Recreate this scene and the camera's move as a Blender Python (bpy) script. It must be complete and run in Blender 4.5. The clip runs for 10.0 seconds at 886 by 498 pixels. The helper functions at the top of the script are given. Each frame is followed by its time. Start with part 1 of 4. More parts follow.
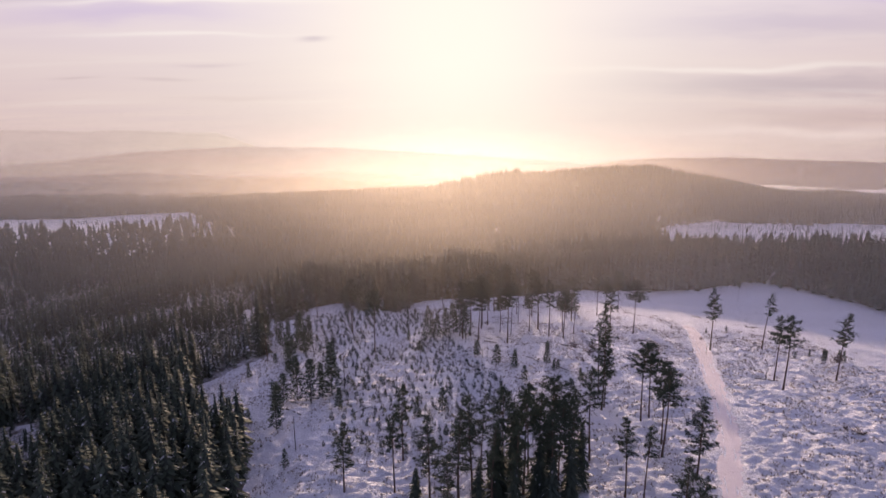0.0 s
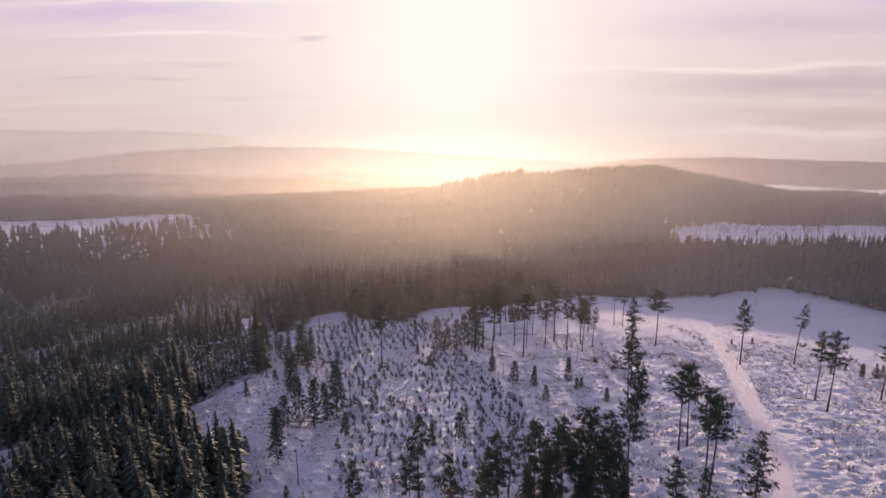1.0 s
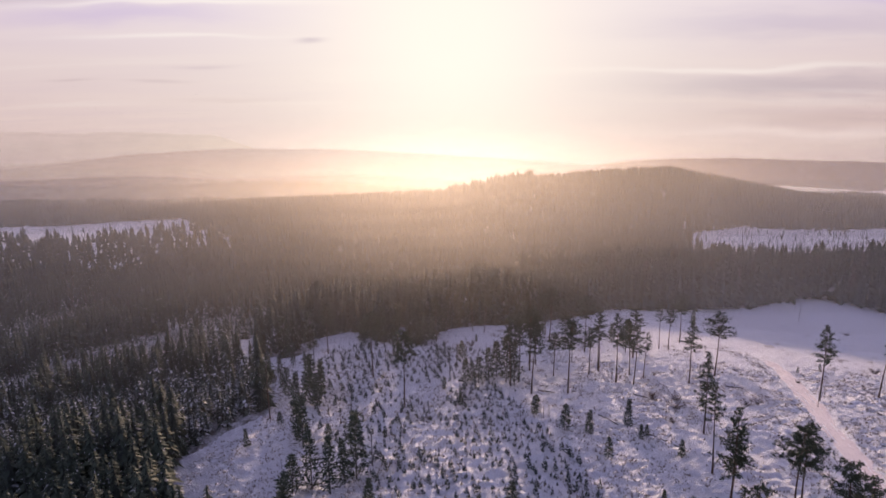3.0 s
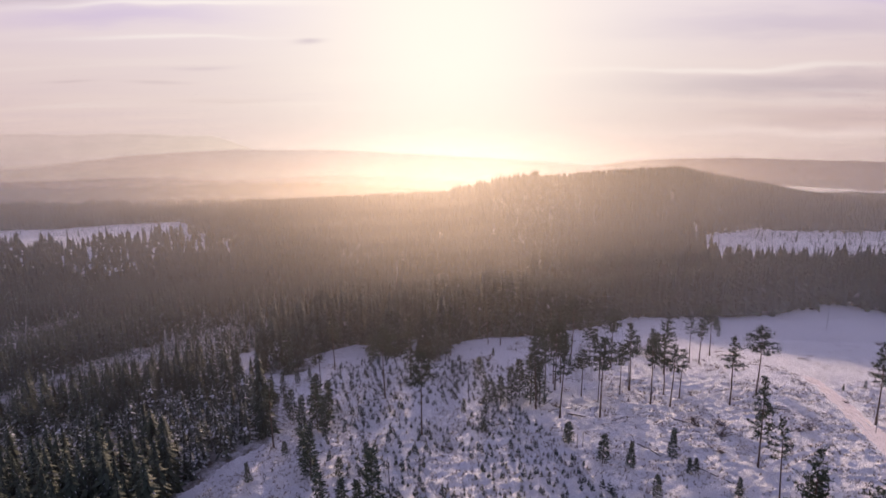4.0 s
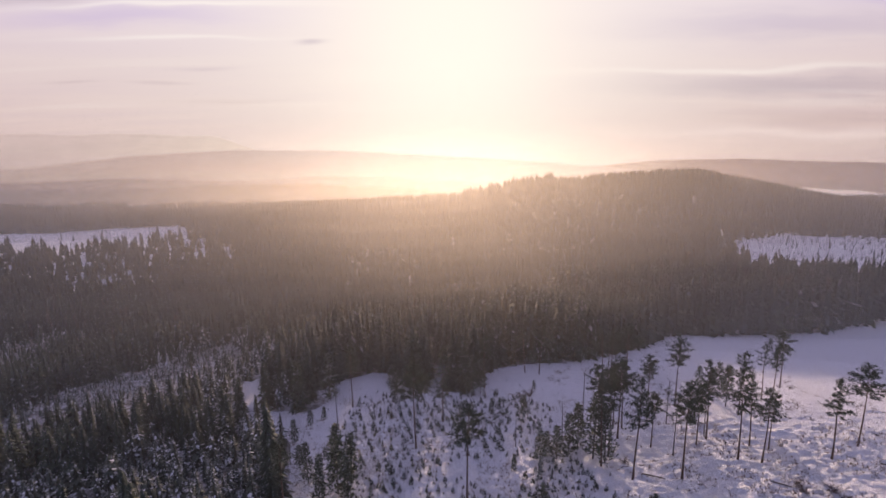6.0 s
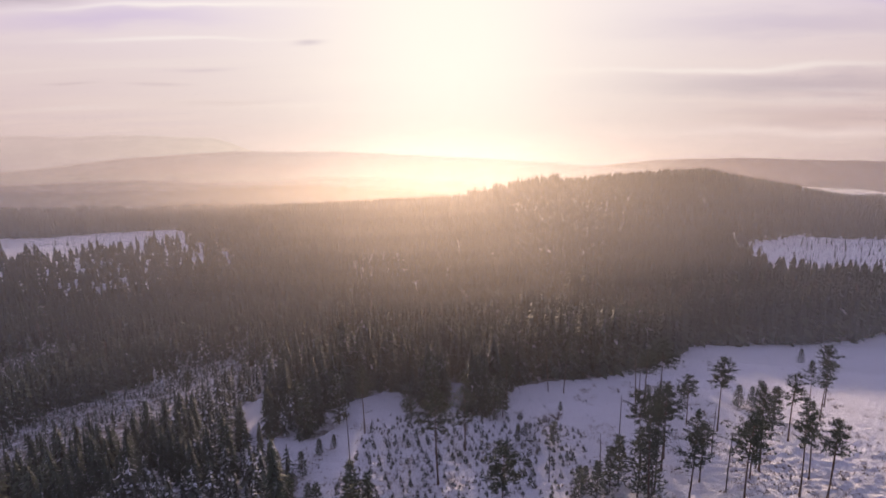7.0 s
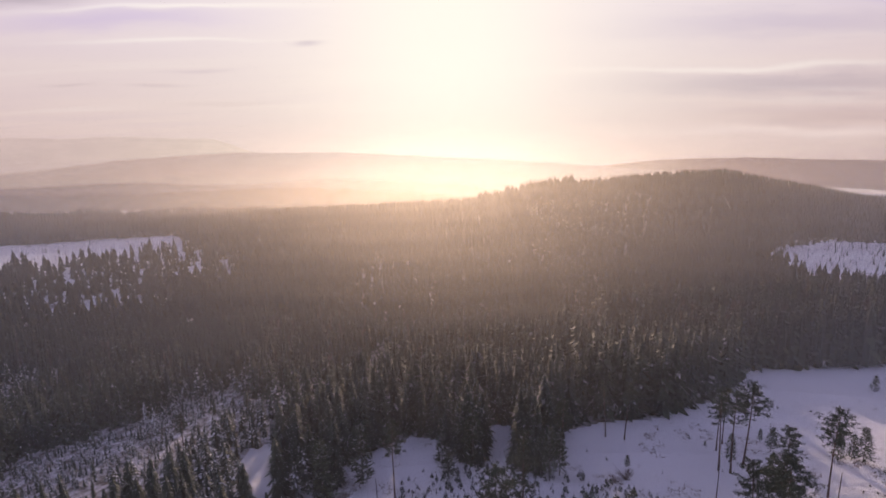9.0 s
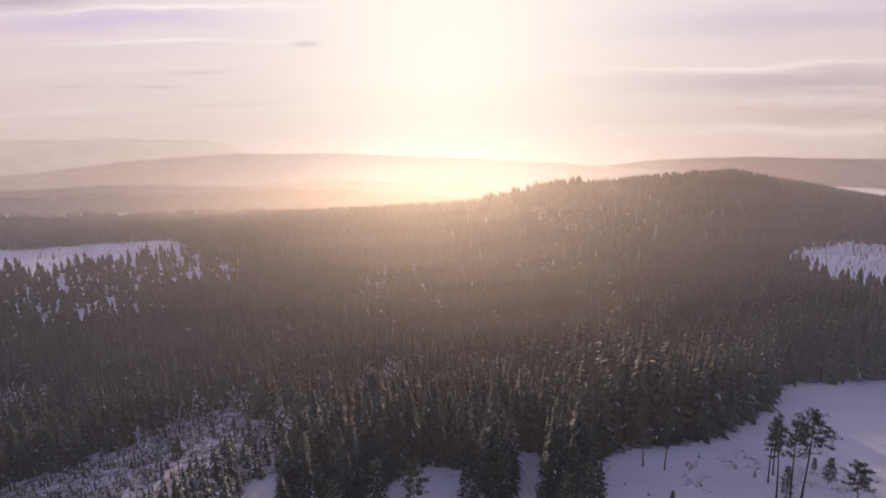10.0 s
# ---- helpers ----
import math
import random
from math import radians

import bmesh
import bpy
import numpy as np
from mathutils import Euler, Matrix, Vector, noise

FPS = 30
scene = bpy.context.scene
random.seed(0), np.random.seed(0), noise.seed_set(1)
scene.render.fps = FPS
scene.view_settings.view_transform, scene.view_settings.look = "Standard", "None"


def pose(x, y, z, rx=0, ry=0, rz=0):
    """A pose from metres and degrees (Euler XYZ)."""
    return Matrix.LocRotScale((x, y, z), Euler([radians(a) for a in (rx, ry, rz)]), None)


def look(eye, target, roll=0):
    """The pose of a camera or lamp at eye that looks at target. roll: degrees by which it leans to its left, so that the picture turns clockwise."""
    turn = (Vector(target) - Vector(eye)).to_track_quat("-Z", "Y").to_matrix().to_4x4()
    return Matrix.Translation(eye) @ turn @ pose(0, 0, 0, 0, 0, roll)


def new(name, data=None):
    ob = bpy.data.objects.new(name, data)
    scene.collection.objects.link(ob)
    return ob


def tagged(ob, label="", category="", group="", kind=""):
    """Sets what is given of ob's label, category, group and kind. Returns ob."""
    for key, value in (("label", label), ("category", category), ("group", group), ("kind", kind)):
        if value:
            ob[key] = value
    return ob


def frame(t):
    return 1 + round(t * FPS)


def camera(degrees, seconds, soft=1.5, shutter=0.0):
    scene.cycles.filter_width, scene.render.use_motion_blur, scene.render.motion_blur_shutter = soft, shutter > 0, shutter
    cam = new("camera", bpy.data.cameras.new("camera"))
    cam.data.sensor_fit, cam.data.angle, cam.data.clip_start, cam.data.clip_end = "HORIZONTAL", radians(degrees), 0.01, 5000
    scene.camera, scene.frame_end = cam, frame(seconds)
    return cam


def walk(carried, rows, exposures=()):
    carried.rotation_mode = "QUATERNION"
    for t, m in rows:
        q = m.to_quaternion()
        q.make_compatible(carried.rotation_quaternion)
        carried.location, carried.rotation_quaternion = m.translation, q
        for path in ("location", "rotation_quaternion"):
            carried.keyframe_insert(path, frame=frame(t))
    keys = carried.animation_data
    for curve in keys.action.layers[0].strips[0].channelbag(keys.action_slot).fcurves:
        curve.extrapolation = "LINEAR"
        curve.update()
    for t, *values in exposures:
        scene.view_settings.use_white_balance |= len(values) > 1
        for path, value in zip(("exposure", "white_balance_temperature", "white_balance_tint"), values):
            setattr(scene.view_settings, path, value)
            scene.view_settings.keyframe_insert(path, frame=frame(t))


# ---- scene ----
cam = camera(76.4, 10.0, soft=1.6)
PATH = [
    (0, (2.177, 0.605, 57.061), (2.156, 2.561, 56.645), -0.4),
    (0.5, (0.584, 5.81, 57.063), (0.564, 7.766, 56.646), -0.4),
    (1, (-1.584, 11.954, 57.042), (-1.6, 13.91, 56.625), -0.4),
    (1.5, (-3.202, 17.177, 56.88), (-3.219, 19.134, 56.465), -0.4),
    (2, (-5.337, 23.462, 56.767), (-5.354, 25.419, 56.352), -0.5),
    (2.5, (-7.3, 28.717, 56.719), (-7.315, 30.674, 56.305), -0.5),
    (4, (-14.143, 46.885, 56.372), (-14.154, 48.843, 55.961), -0.7),
    (4.5, (-16.0, 52.266, 56.411), (-16.013, 54.223, 55.999), -0.7),
    (5, (-18.515, 58.46, 56.325), (-18.525, 60.417, 55.915), -0.7),
    (5.5, (-20.513, 63.842, 56.132), (-20.524, 65.799, 55.723), -0.7),
    (5.7, (-21.348, 66.173, 56.106), (-21.364, 68.131, 55.697), -0.6),
    (7, (-27.598, 81.799, 56.288), (-27.609, 83.757, 55.88), -0.9),
    (7.5, (-29.631, 87.472, 56.152), (-29.643, 89.43, 55.746), -0.9),
    (8, (-31.95, 93.419, 56.207), (-31.961, 95.378, 55.802), -1.0),
    (8.5, (-33.953, 98.983, 56.197), (-33.963, 100.942, 55.791), -1.1),
    (9, (-36.44, 105.29, 56.386), (-36.45, 107.248, 55.979), -1.1),
    (9.5, (-38.503, 110.68, 56.476), (-38.512, 112.638, 56.068), -1.2),
    (10, (-40.902, 117.1, 56.502), (-40.911, 119.058, 56.096), -1.3),
]
walk(cam, [(t, look(eye, target, roll)) for t, eye, target, roll in PATH])

# ---- light and sky ----
SUN_ELEV, SUN_AZ = 8.6, 0.6          # degrees; azimuth to the right of +y
SUN_DIR = Vector((math.sin(radians(SUN_AZ)) * math.cos(radians(SUN_ELEV)), math.cos(radians(SUN_AZ)) * math.cos(radians(SUN_ELEV)), math.sin(radians(SUN_ELEV))))
sun = new("sun", bpy.data.lights.new("sun", "SUN"))
sun.data.energy, sun.data.angle, sun.data.color = 10.0, radians(3.0), (1.0, 0.72, 0.55)
sun.matrix_world = look(SUN_DIR * 900, (0, 0, 0))


# thin cloud streaks: bearing and height as slopes, half sizes, strength, tint
STREAKS = ((-0.52, 0.190, 0.22, 0.016, 0.9, (0.76, 0.72, 0.98)), (-0.70, 0.226, 0.12, 0.010, 0.9, (0.62, 0.59, 0.66)), (-0.42, 0.208, 0.22, 0.004, 0.7, (0.97, 0.90, 0.86), "MIX"), (-0.45, 0.158, 0.16, 0.003, 0.5, (0.95, 0.88, 0.84), "MIX"),
           (-0.64, 0.094, 0.04, 0.003, 0.7, (0.78, 0.74, 0.78)), (-0.49, 0.092, 0.05, 0.003, 0.7, (0.78, 0.74, 0.78)), (-0.36, 0.062, 0.09, 0.004, 0.6, (0.84, 0.79, 0.80)), (0.58, 0.070, 0.30, 0.020, 0.95, (0.66, 0.65, 0.76)), (0.66, 0.020, 0.22, 0.014, 0.8, (0.78, 0.73, 0.76)), (0.55, 0.165, 0.30, 0.022, 0.9, (0.74, 0.73, 0.88)),
           (0.50, 0.098, 0.30, 0.005, 0.5, (0.95, 0.86, 0.82), "MIX"), (0.62, -0.005, 0.3, 0.006, 0.4, (0.88, 0.74, 0.72), "MIX"), (0.8, 0.215, 0.2, 0.022, 0.9, (0.74, 0.71, 0.98)))


def build_world():
    w = bpy.data.worlds.new("winter_sky")
    scene.world = w
    scene.cycles.transparent_max_bounces = 32
    w.use_nodes = True
    nt = w.node_tree
    nt.nodes.clear()
    N, L = nt.nodes.new, nt.links.new

    def math_node(op, a, b=None, clamp=False):
        n = N("ShaderNodeMath")
        n.operation, n.use_clamp = op, clamp
        for i, v in enumerate((a, b)):
            if v is None:
                continue
            if isinstance(v, (int, float)):
                n.inputs[i].default_value = v
            else:
                L(v, n.inputs[i])
        return n.outputs[0]

    def mix(fac, a, b, kind="MIX"):
        n = N("ShaderNodeMix")
        n.data_type, n.blend_type, n.clamp_factor = "RGBA", kind, True
        for i, v in ((0, fac), (6, a), (7, b)):
            if isinstance(v, tuple):
                n.inputs[i].default_value = (*v, 1)
            elif isinstance(v, (int, float)):
                n.inputs[i].default_value = v
            else:
                L(v, n.inputs[i])
        return n.outputs[2]

    co = N("ShaderNodeTexCoord").outputs["Generated"]
    sep = N("ShaderNodeSeparateXYZ")
    L(co, sep.inputs[0])
    dot = N("ShaderNodeVectorMath")
    dot.operation = "DOT_PRODUCT"
    L(co, dot.inputs[0])
    dot.inputs[1].default_value = (0.012, 0.988, 0.155)      # middle of the bright haze, just above the sun
    near = math_node("MAXIMUM", dot.outputs["Value"], 0.0)
    # sky by height: pale rose above the horizon, lavender overhead
    ramp = N("ShaderNodeValToRGB")
    L(math_node("MAXIMUM", sep.outputs[2], 0.0), ramp.inputs[0])
    e = ramp.color_ramp.elements
    e[0].position, e[0].color = 0.0, (0.68, 0.51, 0.49, 1)
    e[1].position, e[1].color = 1.0, (0.285, 0.275, 0.515, 1)
    for p, c in ((0.10, (0.72, 0.58, 0.59)), (0.22, (0.76, 0.65, 0.75)), (0.40, (0.43, 0.38, 0.61))):
        x = e.new(p)
        x.color = (*c, 1)
    face = math_node("ADD", math_node("MULTIPLY", dot.outputs["Value"], 0.9), 0.35, True)
    back = mix(face, (0.40, 0.41, 0.69), ramp.outputs[0])
    # streaks of thin cloud on a high flat layer
    flat = math_node("MAXIMUM", math_node("ADD", sep.outputs[2], 0.06), 0.02)
    cx, cy = math_node("DIVIDE", sep.outputs[0], flat), math_node("DIVIDE", sep.outputs[1], flat)
    comb = N("ShaderNodeCombineXYZ")
    L(math_node("MULTIPLY", cx, 0.30), comb.inputs[0])
    L(math_node("MULTIPLY", cy, 0.9), comb.inputs[1])
    tex = N("ShaderNodeTexNoise")
    L(comb.outputs[0], tex.inputs["Vector"])
    tex.inputs["Scale"].default_value, tex.inputs["Detail"].default_value, tex.inputs["Roughness"].default_value = 0.95, 6.0, 0.52
    tex.inputs["Distortion"].default_value = 0.35
    band = N("ShaderNodeValToRGB")
    L(tex.outputs["Fac"], band.inputs[0])
    band.color_ramp.elements[0].position, band.color_ramp.elements[1].position = 0.42, 0.68
    cloudy = mix(math_node("MULTIPLY", band.outputs[0], 0.28), back, mix(1.0, back, (0.80, 0.76, 0.92), "MULTIPLY"))
    bright = N("ShaderNodeValToRGB")
    L(tex.outputs["Fac"], bright.inputs[0])
    bright.color_ramp.elements[0].position, bright.color_ramp.elements[0].color = 0.30, (1, 1, 1, 1)
    bright.color_ramp.elements[1].position, bright.color_ramp.elements[1].color = 0.42, (0, 0, 0, 1)
    lit = mix(math_node("MULTIPLY", bright.outputs[0], 0.22), cloudy, (0.86, 0.76, 0.74))
    ahead = math_node("MAXIMUM", sep.outputs[1], 0.05)
    u, v = math_node("DIVIDE", sep.outputs[0], ahead), math_node("DIVIDE", sep.outputs[2], ahead)
    drift = N("ShaderNodeTexNoise")
    wind = N("ShaderNodeCombineXYZ")
    L(math_node("MULTIPLY", u, 2.2), wind.inputs[0])
    L(math_node("MULTIPLY", v, 7.0), wind.inputs[1])
    L(wind.outputs[0], drift.inputs["Vector"])
    drift.inputs["Scale"].default_value, drift.inputs["Detail"].default_value = 1.0, 2.0
    v = math_node("ADD", v, math_node("MULTIPLY", math_node("SUBTRACT", drift.outputs["Fac"], 0.5), 0.05))
    fray = N("ShaderNodeTexNoise")
    away = N("ShaderNodeCombineXYZ")
    L(math_node("MULTIPLY", u, 9.0), away.inputs[0])
    L(math_node("MULTIPLY", v, 60.0), away.inputs[1])
    L(away.outputs[0], fray.inputs["Vector"])
    fray.inputs["Scale"].default_value, fray.inputs["Detail"].default_value = 1.0, 4.0

    def streak(under, at_u, at_v, half_u, half_v, strength, tint, kind="MULTIPLY"):
        a = math_node("DIVIDE", math_node("SUBTRACT", u, at_u), half_u)
        b = math_node("DIVIDE", math_node("SUBTRACT", v, at_v), half_v)
        b = math_node("ADD", b, math_node("MULTIPLY", math_node("SUBTRACT", fray.outputs["Fac"], 0.5), 1.6))
        r = math_node("ADD", math_node("MULTIPLY", a, a), math_node("MULTIPLY", b, b))
        m = math_node("MULTIPLY", math_node("POWER", math.e, math_node("MULTIPLY", r, -1.0)), strength)
        return mix(m, under, mix(1.0, under, tint, kind) if kind == "MULTIPLY" else tint)

    for row in STREAKS:
        lit = streak(lit, *row)
    # the bright, mist-spread sky round the low sun
    g1 = math_node("MULTIPLY", math_node("POWER", near, 6.0), 0.50)
    g2 = math_node("MULTIPLY", math_node("POWER", near, 32.0), 0.52)
    glow = mix(math_node("ADD", g1, g2, True), lit, (1.05, 0.945, 0.85))
    glow = streak(glow, -0.227, 0.151, 0.022, 0.0042, 0.8, (0.74, 0.72, 0.80))
    glow = streak(glow, -0.411, 0.115, 0.05, 0.003, 0.5, (0.80, 0.78, 0.84))
    sky = N("ShaderNodeTexSky")
    sky.sky_type, sky.sun_disc = "NISHITA", False
    sky.sun_elevation, sky.sun_rotation = radians(SUN_ELEV), radians(SUN_AZ)
    air = N("ShaderNodeVectorMath")
    air.operation = "SCALE"
    L(sky.outputs[0], air.inputs[0])
    air.inputs["Scale"].default_value = 0.0012
    total = mix(1.0, glow, air.outputs[0], "ADD")
    bg = N("ShaderNodeBackground")
    L(total, bg.inputs["Color"])
    bg.inputs["Strength"].default_value = 1.0
    L(bg.outputs[0], N("ShaderNodeOutputWorld").inputs["Surface"])


build_world()


# ---- materials ----
def node_material(name):
    m = bpy.data.materials.new(name)
    m.use_nodes = True
    nt = m.node_tree
    return m, nt, nt.nodes["Principled BSDF"], nt.nodes.new, nt.links.new


def noise_node(nt, vector, scale, detail=4.0, rough=0.55):
    n = nt.nodes.new("ShaderNodeTexNoise")
    n.inputs["Scale"].default_value, n.inputs["Detail"].default_value, n.inputs["Roughness"].default_value = scale, detail, rough
    if vector is not None:
        nt.links.new(vector, n.inputs["Vector"])
    return n.outputs["Fac"]


def ramp_node(nt, value, stops):
    r = nt.nodes.new("ShaderNodeValToRGB")
    nt.links.new(value, r.inputs[0])
    e = r.color_ramp.elements
    while len(e) < len(stops):
        e.new(0.5)
    for i, (p, c) in enumerate(stops):
        e[i].position = p
        e[i].color = (*c, 1) if isinstance(c, tuple) else (c, c, c, 1)
    return r.outputs[0]


def mix_node(nt, fac, a, b, kind="MIX"):
    n = nt.nodes.new("ShaderNodeMix")
    n.data_type, n.blend_type = "RGBA", kind
    for i, v in ((0, fac), (6, a), (7, b)):
        if isinstance(v, tuple):
            n.inputs[i].default_value = (*v, 1)
        elif isinstance(v, (int, float)):
            n.inputs[i].default_value = v
        else:
            nt.links.new(v, n.inputs[i])
    return n.outputs[2]


def bump_node(nt, height_out, bsdf, strength, distance):
    b = nt.nodes.new("ShaderNodeBump")
    b.inputs["Strength"].default_value, b.inputs["Distance"].default_value = strength, distance
    nt.links.new(height_out, b.inputs["Height"])
    nt.links.new(b.outputs[0], bsdf.inputs["Normal"])


def snow_material():
    m, nt, bsdf, N, L = node_material("snow")
    pos = N("ShaderNodeNewGeometry").outputs["Position"]
    big = noise_node(nt, pos, 0.06, 3)
    fine = mix_node(nt, 0.4, noise_node(nt, pos, 1.3, 8, 0.78), noise_node(nt, pos, 3.6, 4, 0.7))
    speck = noise_node(nt, pos, 2.4, 6, 0.75)
    base = mix_node(nt, big, (0.80, 0.80, 0.87), (0.87, 0.87, 0.90))
    straw = mix_node(nt, ramp_node(nt, speck, ((0.55, 0.0), (0.72, 0.50))), base, (0.33, 0.27, 0.23))
    L(straw, bsdf.inputs["Base Color"])
    bsdf.inputs["Roughness"].default_value = 0.9
    bsdf.inputs["Specular IOR Level"].default_value = 0.1
    bump_node(nt, fine, bsdf, 1.0, 1.4)
    return m


def track_material():
    m, nt, bsdf, N, L = node_material("packed_snow")
    pos = N("ShaderNodeNewGeometry").outputs["Position"]
    base = mix_node(nt, noise_node(nt, pos, 0.35, 4), (0.52, 0.465, 0.47), (0.66, 0.595, 0.60))
    L(base, bsdf.inputs["Base Color"])
    bsdf.inputs["Roughness"].default_value = 0.8
    bsdf.inputs["Specular IOR Level"].default_value = 0.25
    bump_node(nt, noise_node(nt, pos, 1.4, 7, 0.7), bsdf, 0.6, 0.3)
    return m


def floor_material():
    """Forest floor: thin snow over needles, twigs and low heath."""
    m, nt, bsdf, N, L = node_material("forest_floor")
    pos = N("ShaderNodeNewGeometry").outputs["Position"]
    patch = ramp_node(nt, noise_node(nt, pos, 0.35, 5, 0.65), ((0.40, 0.0), (0.62, 0.6)))
    heath = mix_node(nt, noise_node(nt, pos, 2.0, 4), (0.07, 0.065, 0.055), (0.17, 0.145, 0.12))
    L(mix_node(nt, patch, heath, (0.74, 0.74, 0.79)), bsdf.inputs["Base Color"])
    bsdf.inputs["Roughness"].default_value = 0.85
    bsdf.inputs["Specular IOR Level"].default_value = 0.15
    bump_node(nt, noise_node(nt, pos, 1.2, 5), bsdf, 0.8, 0.4)
    return m


def needle_material(name, dark, light, snow_from, snow_amount):
    """Needled boughs: colour differs bough by bough, and some boughs carry snow."""
    m, nt, bsdf, N, L = node_material(name)
    geo = N("ShaderNodeNewGeometry")
    isl = geo.outputs["Random Per Island"]
    info = N("ShaderNodeObjectInfo").outputs["Random"]
    tone = mix_node(nt, isl, dark, light)
    tone = mix_node(nt, mix_node(nt, 0.5, info, noise_node(nt, geo.outputs["Position"], 0.22, 3)), tone, mix_node(nt, 1.0, tone, (1.25, 1.20, 0.95), "MULTIPLY"))
    spots = ramp_node(nt, noise_node(nt, geo.outputs["Position"], 1.9, 3, 0.6), ((0.42, 0.0), (0.60, 1.0)))
    pick = ramp_node(nt, isl, ((snow_from, 0.0), (min(snow_from + 0.06, 1.0), 1.0)))
    amount = mix_node(nt, 1.0, mix_node(nt, 1.0, spots, pick, "MULTIPLY"), (snow_amount,) * 3, "MULTIPLY")
    L(mix_node(nt, amount, tone, (0.78, 0.79, 0.85)), bsdf.inputs["Base Color"])
    bsdf.inputs["Roughness"].default_value = 0.75
    bsdf.inputs["Specular IOR Level"].default_value = 0.15
    return m


def far_needle_material():
    m, nt, bsdf, N, L = node_material("distant_spruce")
    geo = N("ShaderNodeNewGeometry")
    tone = mix_node(nt, geo.outputs["Random Per Island"], (0.038, 0.046, 0.036), (0.056, 0.062, 0.048))
    spots = ramp_node(nt, noise_node(nt, geo.outputs["Position"], 0.9, 4, 0.7), ((0.66, 0.0), (0.82, 0.05)))
    L(mix_node(nt, spots, tone, (0.72, 0.72, 0.78)), bsdf.inputs["Base Color"])
    bsdf.inputs["Roughness"].default_value = 0.8
    bsdf.inputs["Specular IOR Level"].default_value = 0.1
    return m


def bark_material(name, low, high):
    m, nt, bsdf, N, L = node_material(name)
    pos = N("ShaderNodeTexCoord").outputs["Object"]
    n = noise_node(nt, pos, 3.0, 5, 0.7)
    L(mix_node(nt, n, low, high), bsdf.inputs["Base Color"])
    bsdf.inputs["Roughness"].default_value = 0.9
    bump_node(nt, n, bsdf, 0.6, 0.03)
    return m


def mist_material():
    """Airborne ice crystals: mostly clear, throwing the low sun's light forwards and the sky's light back; thinner with height, in wisps."""
    m = bpy.data.materials.new("ice_mist")
    m.use_nodes = True
    nt = m.node_tree
    nt.nodes.clear()
    N, L = nt.nodes.new, nt.links.new
    pos = N("ShaderNodeNewGeometry").outputs["Position"]
    sep = N("ShaderNodeSeparateXYZ")
    L(pos, sep.inputs[0])

    def span(value, lo, hi, at_lo, at_hi, kind="LINEAR"):
        n = N("ShaderNodeMapRange")
        n.interpolation_type = kind
        L(value, n.inputs["Value"])
        for k, v in (("From Min", lo), ("From Max", hi), ("To Min", at_lo), ("To Max", at_hi)):
            n.inputs[k].default_value = v
        return n.outputs[0]

    def times(a, b):
        n = N("ShaderNodeMath")
        n.operation = "MULTIPLY"
        L(a, n.inputs[0])
        L(b, n.inputs[1])
        return n.outputs[0]

    thin = span(sep.outputs[2], -30.0, MIST_TOP, 1.0, 0.0, "SMOOTHERSTEP")
    wisps = span(noise_node(nt, pos, 0.012, 4, 0.55), 0.3, 0.7, 0.75, 1.25)
    # the banks hang farther apart with distance, so each holds more
    held = span(sep.outputs[1], 128.0, 706.0, MIST_PER_METRE * 19, MIST_PER_METRE * 74)
    clear = N("ShaderNodeBsdfTransparent")
    back = N("ShaderNodeBsdfDiffuse")
    back.inputs["Color"].default_value = (0.325, 0.355, 0.375, 1)
    round_about = N("ShaderNodeBsdfTranslucent")
    round_about.inputs["Color"].default_value = (0.032, 0.029, 0.026, 1)
    side = N("ShaderNodeAddShader")
    L(back.outputs[0], side.inputs[0])
    L(round_about.outputs[0], side.inputs[1])
    ahead = N("ShaderNodeBsdfRefraction")
    ahead.inputs["Color"].default_value = (0.98, 0.875, 0.74, 1)
    ahead.inputs["Roughness"].default_value, ahead.inputs["IOR"].default_value = 0.80, 1.57
    both, out = N("ShaderNodeMixShader"), N("ShaderNodeMixShader")
    both.inputs[0].default_value = MIST_FORWARD
    L(side.outputs[0], both.inputs[1])
    L(ahead.outputs[0], both.inputs[2])
    L(times(times(thin, wisps), held), out.inputs[0])
    L(clear.outputs[0], out.inputs[1])
    L(both.outputs[0], out.inputs[2])
    L(out.outputs[0], N("ShaderNodeOutputMaterial").inputs["Surface"])
    return m


def painted_haze_material(name, side, middle, half_width):
    """A far ridge with haze painted in as glow, paler towards the sun's bearing."""
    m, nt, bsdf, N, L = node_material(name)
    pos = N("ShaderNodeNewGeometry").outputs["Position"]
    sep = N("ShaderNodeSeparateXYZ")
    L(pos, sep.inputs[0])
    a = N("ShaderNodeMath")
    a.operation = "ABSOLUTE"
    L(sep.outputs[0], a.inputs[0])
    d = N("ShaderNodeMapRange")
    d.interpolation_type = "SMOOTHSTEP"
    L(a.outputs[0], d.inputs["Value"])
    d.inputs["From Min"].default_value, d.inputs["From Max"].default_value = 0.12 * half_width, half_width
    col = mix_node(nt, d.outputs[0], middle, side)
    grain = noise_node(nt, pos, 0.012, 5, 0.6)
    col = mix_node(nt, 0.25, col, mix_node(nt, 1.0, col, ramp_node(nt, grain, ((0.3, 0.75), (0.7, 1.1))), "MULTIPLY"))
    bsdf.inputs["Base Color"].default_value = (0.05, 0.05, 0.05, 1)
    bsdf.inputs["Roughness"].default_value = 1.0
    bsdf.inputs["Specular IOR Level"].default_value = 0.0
    # haze light is put in as emission over a near-black base
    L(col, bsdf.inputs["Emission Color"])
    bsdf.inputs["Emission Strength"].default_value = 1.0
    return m


